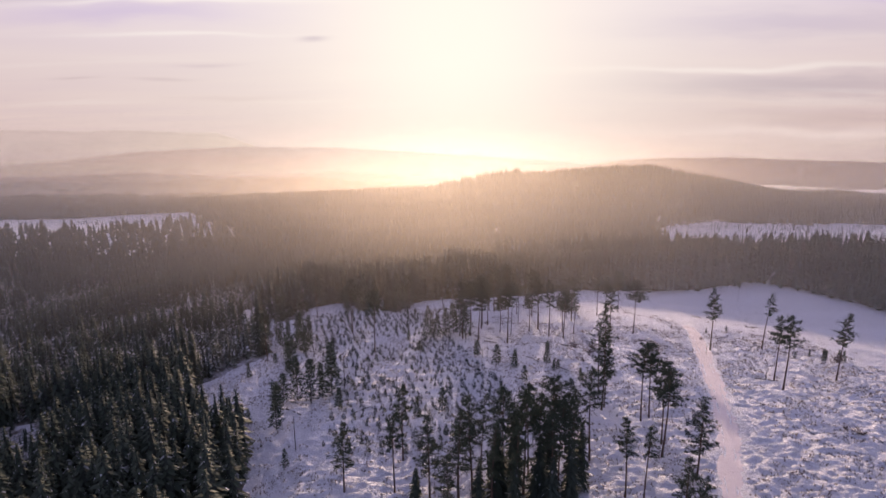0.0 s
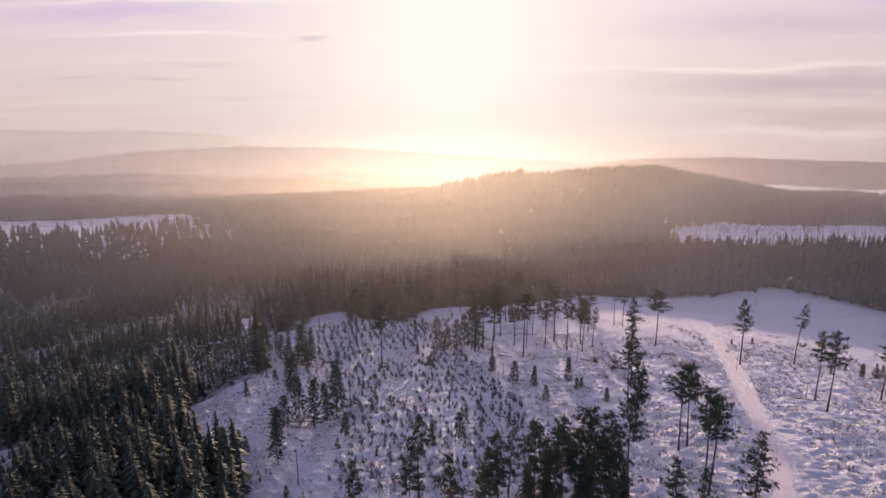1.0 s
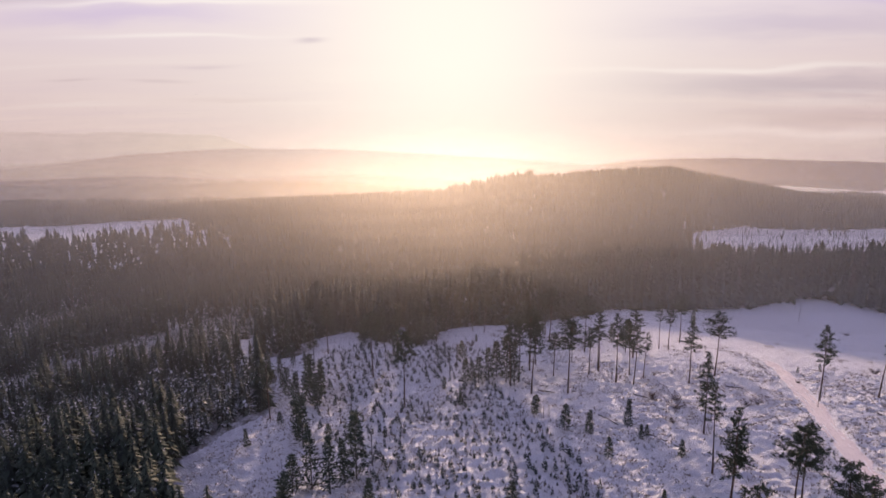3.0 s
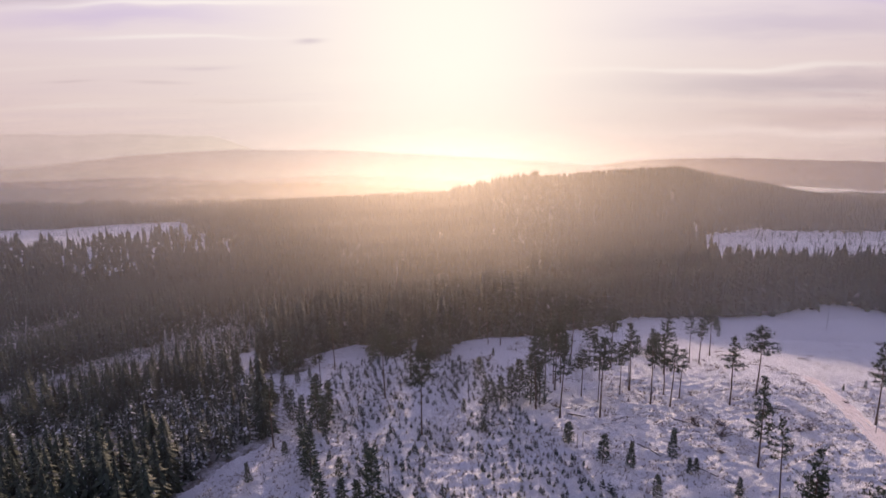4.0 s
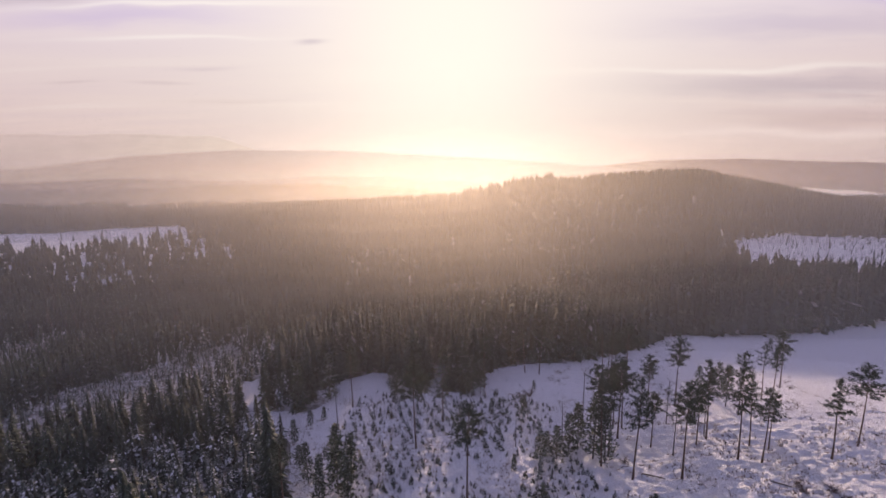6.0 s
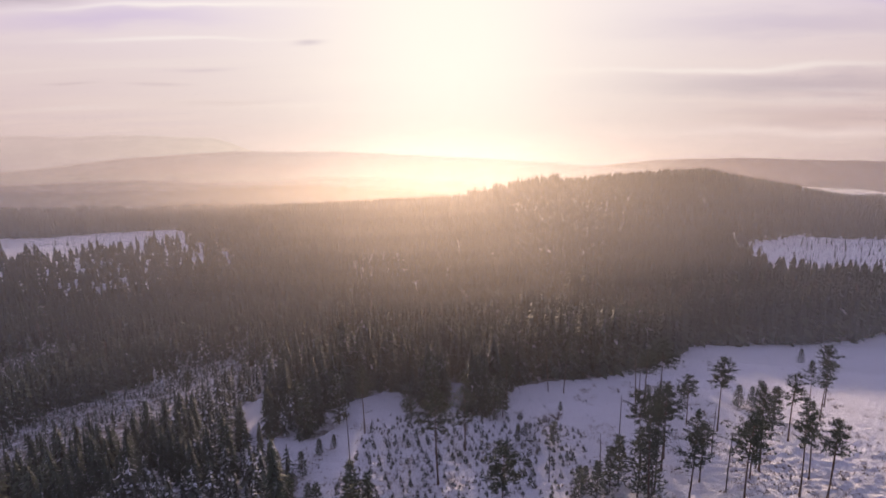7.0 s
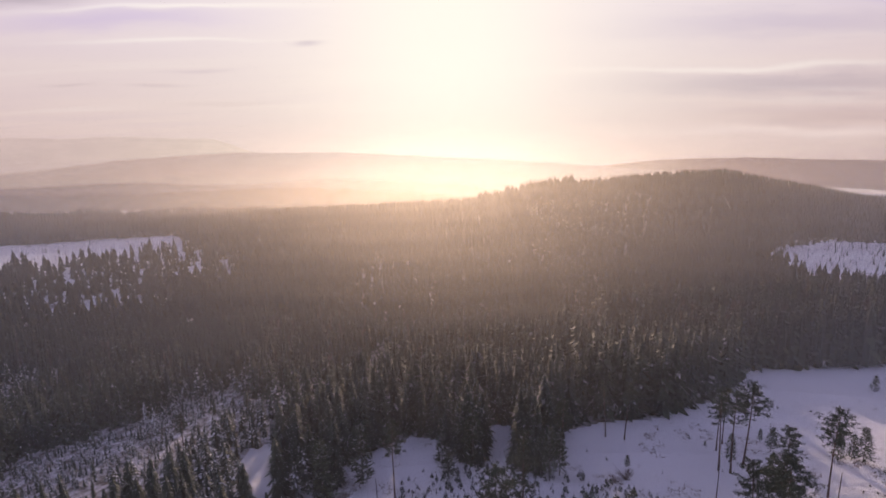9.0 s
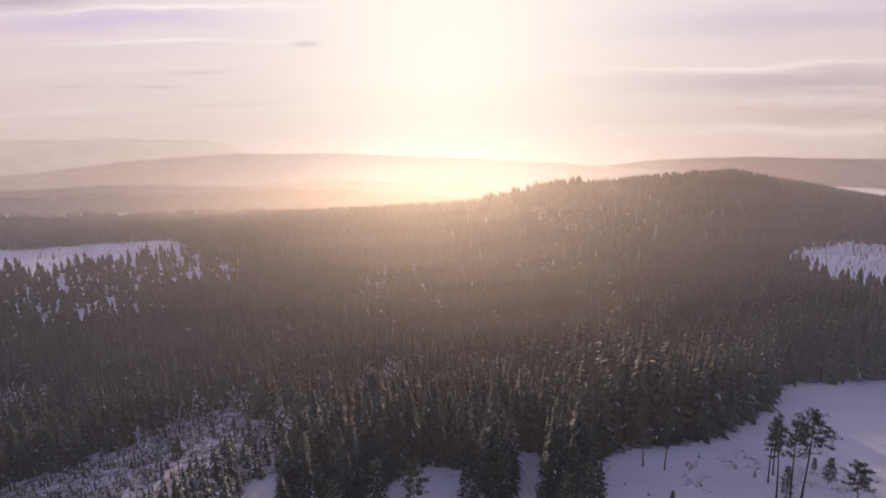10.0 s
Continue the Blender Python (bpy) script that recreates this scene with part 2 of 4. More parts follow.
MIST_PER_METRE, MIST_TOP, MIST_FORWARD = 0.0018, 72.0, 0.098    # light held up per metre, upper limit, part thrown forwards
SNOW, TRACK, FLOOR = snow_material(), track_material(), floor_material()
SNOWCAP = bark_material("bough_snow", (0.70, 0.72, 0.80), (0.84, 0.85, 0.90))
SPRUCE = needle_material("spruce_needles", (0.024, 0.035, 0.029), (0.050, 0.064, 0.051), 0.95, 0.5)
LADEN = needle_material("snow_laden_needles", (0.046, 0.058, 0.053), (0.095, 0.108, 0.098), 0.62, 0.75)
YOUNG = needle_material("young_spruce_needles", (0.036, 0.052, 0.040), (0.078, 0.094, 0.068), 0.85, 0.6)
PINE = needle_material("pine_needles", (0.032, 0.045, 0.032), (0.052, 0.067, 0.045), 0.985, 0.3)
SAPLING = needle_material("sapling_needles", (0.040, 0.054, 0.054), (0.085, 0.092, 0.085), 0.80, 0.5)
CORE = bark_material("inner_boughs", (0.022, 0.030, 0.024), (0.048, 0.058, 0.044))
FAR = far_needle_material()
PINE_BARK = bark_material("pine_bark", (0.045, 0.032, 0.026), (0.14, 0.085, 0.058))
STRAW = bark_material("dry_grass", (0.10, 0.075, 0.06), (0.26, 0.20, 0.15))
GREY_BARK = bark_material("grey_bark", (0.05, 0.045, 0.042), (0.13, 0.115, 0.105))
TWIG = bark_material("bare_twigs", (0.06, 0.045, 0.04), (0.15, 0.11, 0.095))
MIST = mist_material()


# ---- ground ----
KNOLL = (-5.87, 1.39, -6.94, -5.73, -3.94, -4.07)


def height(x, y):
    """Ground height in metres: the clearing's knoll, the forest basin, the wooded hill and the far lowland."""
    x, y = np.asarray(x, float), np.asarray(y, float)
    u, v = (x - 10) / 100, (y - 150) / 100
    knoll = KNOLL[0] + KNOLL[1] * u + KNOLL[2] * v + KNOLL[3] * u * u + KNOLL[4] * u * v + KNOLL[5] * v * v
    step = np.clip((y - 420) / 560, 0, 1)
    far = np.clip((y - 820) / 1500, 0, 1)
    basin = -31 - 12 * step * step * (3 - 2 * step) - 230 * far * far * (3 - 2 * far)
    crest = np.interp(x, (-420, -300, -180, -60, 0, 45, 110, 180, 240, 310, 390, 460, 560), (0, 7, 15, 20, 24, 33, 37, 40, 41, 27, 10, 2, 0))
    line = 592 + 0.3 * np.clip(x - 20, 0, 300)
    basin = basin + crest * np.exp(-((y - line) / 105) ** 2)
    top = np.maximum(knoll, basin)
    return top + 3 * np.log(np.exp((knoll - top) / 3) + np.exp((basin - top) / 3))


def lattice(ix, iy, seed):
    n = (ix.astype(np.int64) * 374761393 + iy.astype(np.int64) * 668265263 + seed * 144269) & 0x7FFFFFFF
    n = ((n ^ (n >> 13)) * 1274126177) & 0x7FFFFFFF
    return ((n ^ (n >> 16)) & 0xFFFF) / 65535.0


def value_noise(x, y, size, seed=0):
    """Smooth noise from 0 to 1 with cells of that many metres."""
    x, y = np.asarray(x, float) / size, np.asarray(y, float) / size
    ix, iy = np.floor(x), np.floor(y)
    fx, fy = x - ix, y - iy
    fx, fy = fx * fx * (3 - 2 * fx), fy * fy * (3 - 2 * fy)
    a, b = lattice(ix, iy, seed), lattice(ix + 1, iy, seed)
    c, d = lattice(ix, iy + 1, seed), lattice(ix + 1, iy + 1, seed)
    return (a * (1 - fx) + b * fx) * (1 - fy) + (c * (1 - fx) + d * fx) * fy


TRACK_LINE = ((44.5, 60), (49, 83), (51.5, 90), (56, 99.5), (61.5, 111.5), (67, 128), (74.5, 150), (83.5, 175), (90, 198), (95, 222), (98, 245))


def track_x(y):
    return np.interp(y, [p[1] for p in TRACK_LINE], [p[0] for p in TRACK_LINE])


def relief(x, y):
    """Drifted tussocks and stumps under the snow, flattened on the track and in the woods."""
    x, y = np.asarray(x, float), np.asarray(y, float)
    lump = (value_noise(x, y, 3.4, 1) - 0.5) * 0.22 + (value_noise(x * 0.8, y * 1.3, 1.05, 2) - 0.5) * 0.50 + (value_noise(x * 0.7, y * 1.2, 0.62, 12) - 0.5) * 0.42 + 0.36 * np.clip(value_noise(x, y, 1.5, 6) - 0.6, 0, 1) / 0.4 + (value_noise(x, y, 9.0, 3) - 0.5) * 0.5
    calm = np.clip((y - 185) / 30, 0, 1) * 0.75
    near_track = np.exp(-((x - track_x(y)) / 3.0) ** 4) * (y < 240)
    fade = np.clip((330 - y) / 60, 0, 1)
    return lump * (1 - calm) * (1 - near_track) * fade - 0.25 * near_track


def ground_z(x, y):
    return height(x, y) + relief(x, y)


def mesh_from(name, verts, faces, materials, face_materials=None, smooth=False):
    """A mesh from arrays: verts n x 3, faces m x 3 or m x 4."""
    verts, faces = np.asarray(verts, np.float32), np.asarray(faces, np.int32)
    me = bpy.data.meshes.new(name)
    k = faces.shape[1]
    me.vertices.add(len(verts))
    me.vertices.foreach_set("co", verts.ravel())
    me.loops.add(faces.size)
    me.loops.foreach_set("vertex_index", faces.ravel())
    me.polygons.add(len(faces))
    me.polygons.foreach_set("loop_start", np.arange(0, faces.size, k, dtype=np.int32))
    for m in materials:
        me.materials.append(m)
    if face_materials is not None:
        me.polygons.foreach_set("material_index", np.asarray(face_materials, np.int32))
    me.polygons.foreach_set("use_smooth", np.full(len(faces), smooth))
    me.update(calc_edges=True)
    return me


def axis_steps(lo, hi, fine, far_lo, far_hi, grow=1.14):
    mid = list(np.arange(lo, hi + fine / 2, fine))
    up, d, p = [], fine, hi
    while p < far_hi:
        d *= grow
        p += d
        up.append(p)
    down, d, p = [], fine, lo
    while p > far_lo:
        d *= grow
        p -= d
        down.append(p)
    return np.array(down[::-1] + mid + up)


def inside(x, y, ring):
    """Whether points lie inside a closed ring of corners."""
    x, y = np.asarray(x, float), np.asarray(y, float)
    hit = np.zeros(x.shape, bool)
    for (ax, ay), (bx, by) in zip(ring, ring[1:] + ring[:1]):
        if ay != by:
            hit ^= ((ay > y) != (by > y)) & (x < (bx - ax) * (y - ay) / (by - ay) + ax)
    return hit


CLEARING = [(-33, 60), (-34, 88), (-39, 103), (-57, 120), (-65, 138), (-62, 149), (-54, 160), (-60, 184), (-72, 196), (-80, 212), (-86, 226), (-77, 231), (-70, 203), (-60, 198), (-57, 205), (-58, 216), (-55, 220), (-48, 229), (-38, 225), (-35, 214), (-29, 210), (-28, 232), (-20, 232), (-24, 209), (-18, 206), (-10, 229), (0, 233), (17, 236), (32, 246),
            (50, 263), (61, 282), (74, 290), (100, 296), (141, 302), (181, 318), (196, 300), (214, 262), (222, 200), (230, 60), (200, -60), (-20, -60)]
YOUNG_STAND = [(-166, 206), (-134, 192), (-114, 202), (-96, 216), (-90, 240), (-97, 262), (-116, 270), (-130, 248), (-150, 234)]
GLADE = [(-110, 96), (-96, 92), (-80, 104), (-78, 120), (-92, 130), (-108, 118)]
LEFT_FIELD = [(-600, 484), (-400, 482), (-300, 494), (-240, 514), (-215, 548), (-300, 574), (-600, 584)]
LEFT_THIN = [(-440, 384), (-300, 374), (-190, 376), (-182, 470), (-212, 524), (-440, 504)]
RIGHT_FIELD = [(150, 440), (160, 400), (200, 372), (520, 376), (600, 450), (540, 502), (400, 512), (300, 506), (232, 500), (172, 482)]



def build_ground():
    xs, ys = axis_steps(-66, 118, 0.5, -4700, 4700), axis_steps(78, 226, 0.48, -1500, 4800)
    X, Y = np.meshgrid(xs, ys)
    Z = ground_z(X, Y)
    v = np.stack([X.ravel(), Y.ravel(), Z.ravel()], 1)
    nx, ny = len(xs), len(ys)
    i = (np.arange(ny - 1)[:, None] * nx + np.arange(nx - 1)[None, :]).ravel()
    f = np.stack([i, i + 1, i + nx + 1, i + nx], 1)
    mx, my = X.ravel()[i] + 5 * (value_noise(X.ravel()[i], Y.ravel()[i], 12.0, 61) - 0.5), Y.ravel()[i] + 5 * (value_noise(X.ravel()[i], Y.ravel()[i], 12.0, 62) - 0.5)
    wooded = (np.abs(mx) < 900) & (my < 820) & (my > -20)
    for ring in (CLEARING, LEFT_FIELD, LEFT_THIN, RIGHT_FIELD):
        wooded &= ~inside(mx, my, ring)
    tagged(new("ground", mesh_from("ground", v, f, [SNOW, FLOOR], wooded.astype(int), smooth=True)), "snow-covered uneven ground of a felled clearing and woods", "ground", kind="structure")


def build_track():
    ys = np.arange(62, 200, 0.8)
    offs = np.linspace(-2.9, 2.9, 13)
    rows = []
    for y in ys:
        c = track_x(y) + 0.25 * math.sin(y * 0.21)
        wob = 0.30 * (value_noise(0.0, y, 6.0, 8) - 0.5) + 0.26 * (value_noise(3.0, y, 1.6, 8) - 0.5)
        for o in offs:
            x = c + o * (1 + wob)
            rut = -0.05 * (math.exp(-((abs(o) - 0.9) / 0.35) ** 2))
            edge = -0.15 * (abs(o) / 2.9) ** 3 - (0.3 if abs(o) > 2.7 else 0.0)
            rows.append((x, y, float(ground_z(x, y)) + 0.05 + rut + edge + 0.14 * (float(value_noise(x, y, 1.7, 9)) - 0.5) * (0.15 + (abs(o) / 2.9) ** 2)))
    n = len(offs)
    i = (np.arange(len(ys) - 1)[:, None] * n + np.arange(n - 1)[None, :]).ravel()
    f = np.stack([i, i + 1, i + n + 1, i + n], 1)
    tagged(new("road", mesh_from("road", rows, f, [TRACK], smooth=True)), "narrow packed-snow forest track crossing the clearing", "road", kind="structure")


build_ground()
build_track()


# ---- helpers for things ----
def thing(name, x, y, label, category, group="", sink=0.15):
    ob = new(name)
    ob.empty_display_size = 0.5
    ob.location = (x, y, float(ground_z(x, y)) - sink)
    return tagged(ob, label, category, group)


def part_mesh(name, me, parent, label=""):
    ob = new(name, me)
    ob.parent = parent
    return tagged(ob, label) if label else ob


def tube(path, radii, sides=6):
    """A tapered tube of quads (as triangles) along a path, closed at its tip."""
    path = np.asarray(path, float)
    v, f = [], []
    for (p, r) in zip(path, radii):
        for k in range(sides):
            a = 2 * math.pi * k / sides
            v.append((p[0] + r * math.cos(a), p[1] + r * math.sin(a), p[2]))
    for i in range(len(path) - 1):
        for k in range(sides):
            a, b = i * sides + k, i * sides + (k + 1) % sides
            f += [(a, b, b + sides), (a, b + sides, a + sides)]
    top = (len(path) - 1) * sides
    v.append(tuple(path[-1] + np.array([0, 0, radii[-1]])))
    f += [(top + k, top + (k + 1) % sides, len(v) - 1) for k in range(sides)]
    return np.array(v), np.array(f)


def limb(start, end, r0, r1):
    """A three-sided branch from start to end."""
    s, e = np.asarray(start, float), np.asarray(end, float)
    d = (e - s) / max(np.linalg.norm(e - s), 1e-6)
    a = np.cross(d, (0.3, 0.2, 1.0))
    a /= max(np.linalg.norm(a), 1e-6)
    b = np.cross(d, a)
    v = []
    for p, r in ((s, r0), (e, r1)):
        for k in range(3):
            t = 2 * math.pi * k / 3
            v.append(p + r * (a * math.cos(t) + b * math.sin(t)))
    f = [(0, 1, 4), (0, 4, 3), (1, 2, 5), (1, 5, 4), (2, 0, 3), (2, 3, 5), (3, 4, 5)]
    return np.array(v), np.array(f)


def gather(pieces):
    """Joins (verts, faces) pairs into one pair."""
    vs, fs, n = [], [], 0
    for v, f in pieces:
        vs.append(v)
        fs.append(np.asarray(f) + n)
        n += len(v)
    return np.concatenate(vs), np.concatenate(fs)


def bough(z, ang, reach, width, droop):
    """One drooping spruce bough as a thin roof-shaped blade."""
    c, s = math.cos(ang), math.sin(ang)
    out, side = np.array([c, s, 0]), np.array([-s, c, 0])
    base = np.array([0, 0, z])
    mid = base + out * reach * 0.55 + np.array([0, 0, -droop * 0.35])
    tip = base + out * reach + np.array([0, 0, -droop + 0.12 * reach])
    keel = np.array([0, 0, -width * 0.35])
    return np.array([base, mid + side * width + keel, tip, mid - side * width + keel]), np.array([(0, 1, 2), (0, 2, 3)])


def snow_dash(z, ang, reach, width, droop, rng):
    """A strip of snow lying along the outer half of a bough."""
    c, s = math.cos(ang), math.sin(ang)
    out, side = np.array([c, s, 0]), np.array([-s, c, 0])
    base = np.array([0, 0, z + 0.006])
    q = base + out * reach * rng.uniform(0.7, 0.92) + np.array([0, 0, -droop * 0.6])
    tip = base + out * reach * 1.03 + np.array([0, 0, -droop + 0.12 * reach])
    return np.array([q + side * width * 0.5, q - side * width * 0.5, tip]), np.array([(0, 1, 2)])


def spruce_arrays(seed, boughs, slim=0.17, bare=0.06, snow=0.4, ragged=0.35, leaf=1.0):
    """A spruce of height 1: boughs (material 0) round a dark core (material 1), with strips of snow (material 2)."""
    rng = random.Random(seed)
    pieces, strips = [], []
    for k in range(boughs):
        t = (k + rng.random()) / boughs
        z = bare + (1 - bare) * (1 - (1 - t) ** 1.25)
        reach = slim * (1.02 - z) ** 0.66 * rng.uniform(1 - ragged, 1 + ragged) + 0.012
        ang, wide, droop = k * 2.39996 + rng.uniform(-0.5, 0.5), reach * leaf * rng.uniform(0.15, 0.27) + 0.003 * leaf, reach * rng.uniform(0.3, 1.0)
        pieces.append(bough(z, ang, reach, wide, droop))
        if rng.random() < snow:
            strips.append(snow_dash(z, ang, reach, wide * rng.uniform(0.14, 0.32), droop, rng))
    pieces.append(bough(0.93, 0.0, 0.006, 0.008, -0.075))
    v, f = gather(pieces)
    mats = np.zeros(len(f), int)
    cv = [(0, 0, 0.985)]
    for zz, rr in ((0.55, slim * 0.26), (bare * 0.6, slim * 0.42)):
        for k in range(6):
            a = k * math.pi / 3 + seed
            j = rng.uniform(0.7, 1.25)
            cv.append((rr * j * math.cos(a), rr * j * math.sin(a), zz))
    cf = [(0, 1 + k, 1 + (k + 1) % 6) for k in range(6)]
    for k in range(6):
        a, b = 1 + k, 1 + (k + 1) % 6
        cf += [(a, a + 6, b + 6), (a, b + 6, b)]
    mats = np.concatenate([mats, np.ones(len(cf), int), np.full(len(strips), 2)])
    v, f = gather([(v, f), (np.array(cv), np.array(cf))] + strips)
    return v, f, mats


def birch_arrays(seed):
    """A leafless birch of height 1: a thin stem and upward twigs."""
    rng = random.Random(seed)
    pieces = [limb((0, 0, 0), (0, 0, 0.95), 0.008, 0.002)]
    for k in range(24):
        z = rng.uniform(0.3, 0.9)
        a, l = k * 2.39996, rng.uniform(0.08, 0.24) * (1.15 - z)
        s = np.array([0, 0, z])
        e = s + np.array([math.cos(a) * l, math.sin(a) * l, l * rng.uniform(0.7, 1.6)])
        w = np.array([-math.sin(a), math.cos(a), 0]) * 0.006
        pieces.append((np.array([s - w, s + w, e]), np.array([(0, 1, 2)])))
        for _ in range(2):
            m = s + (e - s) * rng.uniform(0.4, 0.9)
            t = m + np.array([rng.gauss(0, 0.03), rng.gauss(0, 0.03), rng.uniform(0.02, 0.08)])
            pieces.append((np.array([m - w, m + w, t]), np.array([(0, 1, 2)])))
    v, f = gather(pieces)
    return v, f, np.full(len(f), 3)


def tier_arrays(seed, tiers, points, slim=0.16):
    """A distant spruce of height 1: a few ragged skirts of boughs."""
    rng = random.Random(seed)
    pieces = []
    for t in range(tiers):
        z0 = 0.04 + 0.80 * (t / tiers)
        z1 = min(1.0, z0 + 1.25 / tiers)
        r = slim * (1.03 - z0) ** 0.85
        v = [(0, 0, z1)]
        for k in range(points * 2):
            a = math.pi * k / points + seed + t
            q = r * (rng.uniform(0.85, 1.2) if k % 2 == 0 else rng.uniform(0.45, 0.65))
            v.append((q * math.cos(a), q * math.sin(a), z0 + (0.0 if k % 2 == 0 else 0.05) + rng.uniform(-0.02, 0.02)))
        pieces.append((np.array(v), np.array([(0, 1 + k, 1 + (k + 1) % (points * 2)) for k in range(points * 2)])))
    v, f = gather(pieces)
    return v, f


def scatter(variants, places, rng):
    """Joins turned and scaled copies of the variants at places (x, y, z, height, width factor)."""
    vs, fs, ms, n = [], [], [], 0
    for (x, y, z, h, w) in places:
        v, f, m = variants[rng.randrange(len(variants))]
        a = rng.uniform(0, 6.283)
        c, s = math.cos(a), math.sin(a)
        q = np.empty_like(v)
        q[:, 0] = (v[:, 0] * c - v[:, 1] * s) * h * w + x
        q[:, 1] = (v[:, 0] * s + v[:, 1] * c) * h * w + y
        q[:, 2] = v[:, 2] * h + z
        vs.append(q)
        fs.append(f + n)
        ms.append(m)
        n += len(v)
    return np.concatenate(vs), np.concatenate(fs), np.concatenate(ms)


def turn_at(x, y, z, spin, scale, lean_x=0.0, lean_y=0.0):
    return pose(x, y, z, lean_x, lean_y, spin) @ Matrix.Diagonal((scale[0], scale[0], scale[1], 1))


# ---- scots pines ----
def pine_template(seed, crown_from, spread, limbs, bend, broad=False):
    """A pine of 18 m: bare bent trunk, upturned limbs and a clumped crown. Returns the meshes of trunk and crown."""
    rng = random.Random(seed)
    H = 18.0
    wood, crown = [], []
    bx, by = rng.uniform(-bend, bend), rng.uniform(-bend, bend)

    def axis(t):
        return np.array([bx * t * t + 0.10 * math.sin(5 * t + seed), by * t * t + 0.10 * math.sin(4 * t + 2 * seed), H * t])

    ts = np.linspace(0, 0.98, 12)
    wood.append(tube([axis(t) for t in ts], [0.19 * (1 - 0.86 * t) + 0.06 * math.exp(-18 * t) for t in ts], 7))
    for _ in range(6):
        t = rng.uniform(crown_from * 0.45, crown_from)
        a, q = rng.uniform(0, 6.283), axis(t)
        l = rng.uniform(0.5, 1.4)
        wood.append(limb(q, q + np.array([math.cos(a) * l, math.sin(a) * l, rng.uniform(-0.3, 0.2)]), 0.035, 0.012))

    def tuft(c, size):
        """A brush of needled shoots."""
        for _ in range(10):
            d = np.array([rng.gauss(0, 1), rng.gauss(0, 1), rng.gauss(0.35, 0.8)])
            d /= np.linalg.norm(d)
            side = np.cross(d, (rng.uniform(-1, 1), rng.uniform(-1, 1), rng.uniform(-1, 1)))
            side /= max(np.linalg.norm(side), 1e-6)
            o = c + np.array([rng.gauss(0, 0.28), rng.gauss(0, 0.28), rng.gauss(0, 0.24)]) * size
            l = size * rng.uniform(0.6, 1.05)
            crown.append((np.array([o - side * 0.145 * size, o + side * 0.145 * size, o + d * l]), np.array([(0, 1, 2)])))

    for k in range(limbs):
        rel = (k + rng.random()) / limbs
        t = crown_from + (0.975 - crown_from) * rel
        if broad:
            shape = (0.55 + 0.75 * math.sin(math.pi * min(1.0, 0.22 + 0.72 * rel))) * (1.0 - 0.45 * rel ** 4)
        else:
            shape = 0.20 + 0.95 * (1 - rel) ** 0.75 * min(1.0, 0.45 + 2.2 * rel)
        reach = spread * shape * rng.choice((0.55, 0.8, 1.0, 1.15)) * rng.uniform(0.8, 1.1)
        a = k * 2.39996 + rng.uniform(-0.8, 0.8)
        q = axis(t)
        lift = rng.uniform(-0.25, 0.25) + 0.45 * rel
        e = q + np.array([math.cos(a) * reach, math.sin(a) * reach, reach * lift])
        wood.append(limb(q, e, 0.05 * (1.15 - rel), 0.012))
        n = max(2, int(reach * 5.4))
        for j in range(n):
            s = 0.28 + 0.75 * (j + rng.random()) / n
            fan = 0.17 * reach * s
            tuft(q + (e - q) * s + np.array([rng.gauss(0, fan), rng.gauss(0, fan), rng.gauss(0.04, 0.13)]), rng.uniform(0.30, 0.54))
    for t in (0.955, 0.97, 0.985):
        tuft(axis(t), 0.6)
    wv, wf = gather(wood)
    cv, cf = gather(crown)
    return mesh_from("trunk", wv, wf, [PINE_BARK], smooth=True), mesh_from("crown", cv, cf, [PINE])


PINE_KINDS = [pine_template(11, 0.57, 3.0, 36, 0.7), pine_template(23, 0.52, 2.6, 38, 0.4), pine_template(37, 0.62, 2.6, 40, 0.9, True), pine_template(41, 0.34, 2.9, 52, 0.5), pine_template(59, 0.60, 2.7, 20, 0.8)]
PINE_LABELS = ("tall dark-crowned Scots pine with bare trunk standing in snow", "slender Scots pine with a long dark crown in snowy clearing",
               "Scots pine with broad umbrella-like crown and bare trunk", "narrow Scots pine with low dark boughs in snow", "thin Scots pine with a sparse open crown")


def plant_pine(x, y, h, kind, seed, group):
    rng = random.Random(seed)
    trunk, crown = PINE_KINDS[kind]
    ob = thing("pine", x, y, PINE_LABELS[kind], "tree", group)
    part_mesh("trunk", trunk, ob)
    part_mesh("crown", crown, ob)
    s = h / 18.0
    w = (s * rng.uniform(0.92, 1.12) if h > 13 else s * 1.15) * (1.22 if kind == 3 and y < 90 else 1.0)
    ob.matrix_basis = turn_at(*ob.location, rng.uniform(0, 360), (w, s), rng.uniform(-1.2, 1.2), rng.uniform(-1.2, 1.2))
    return ob


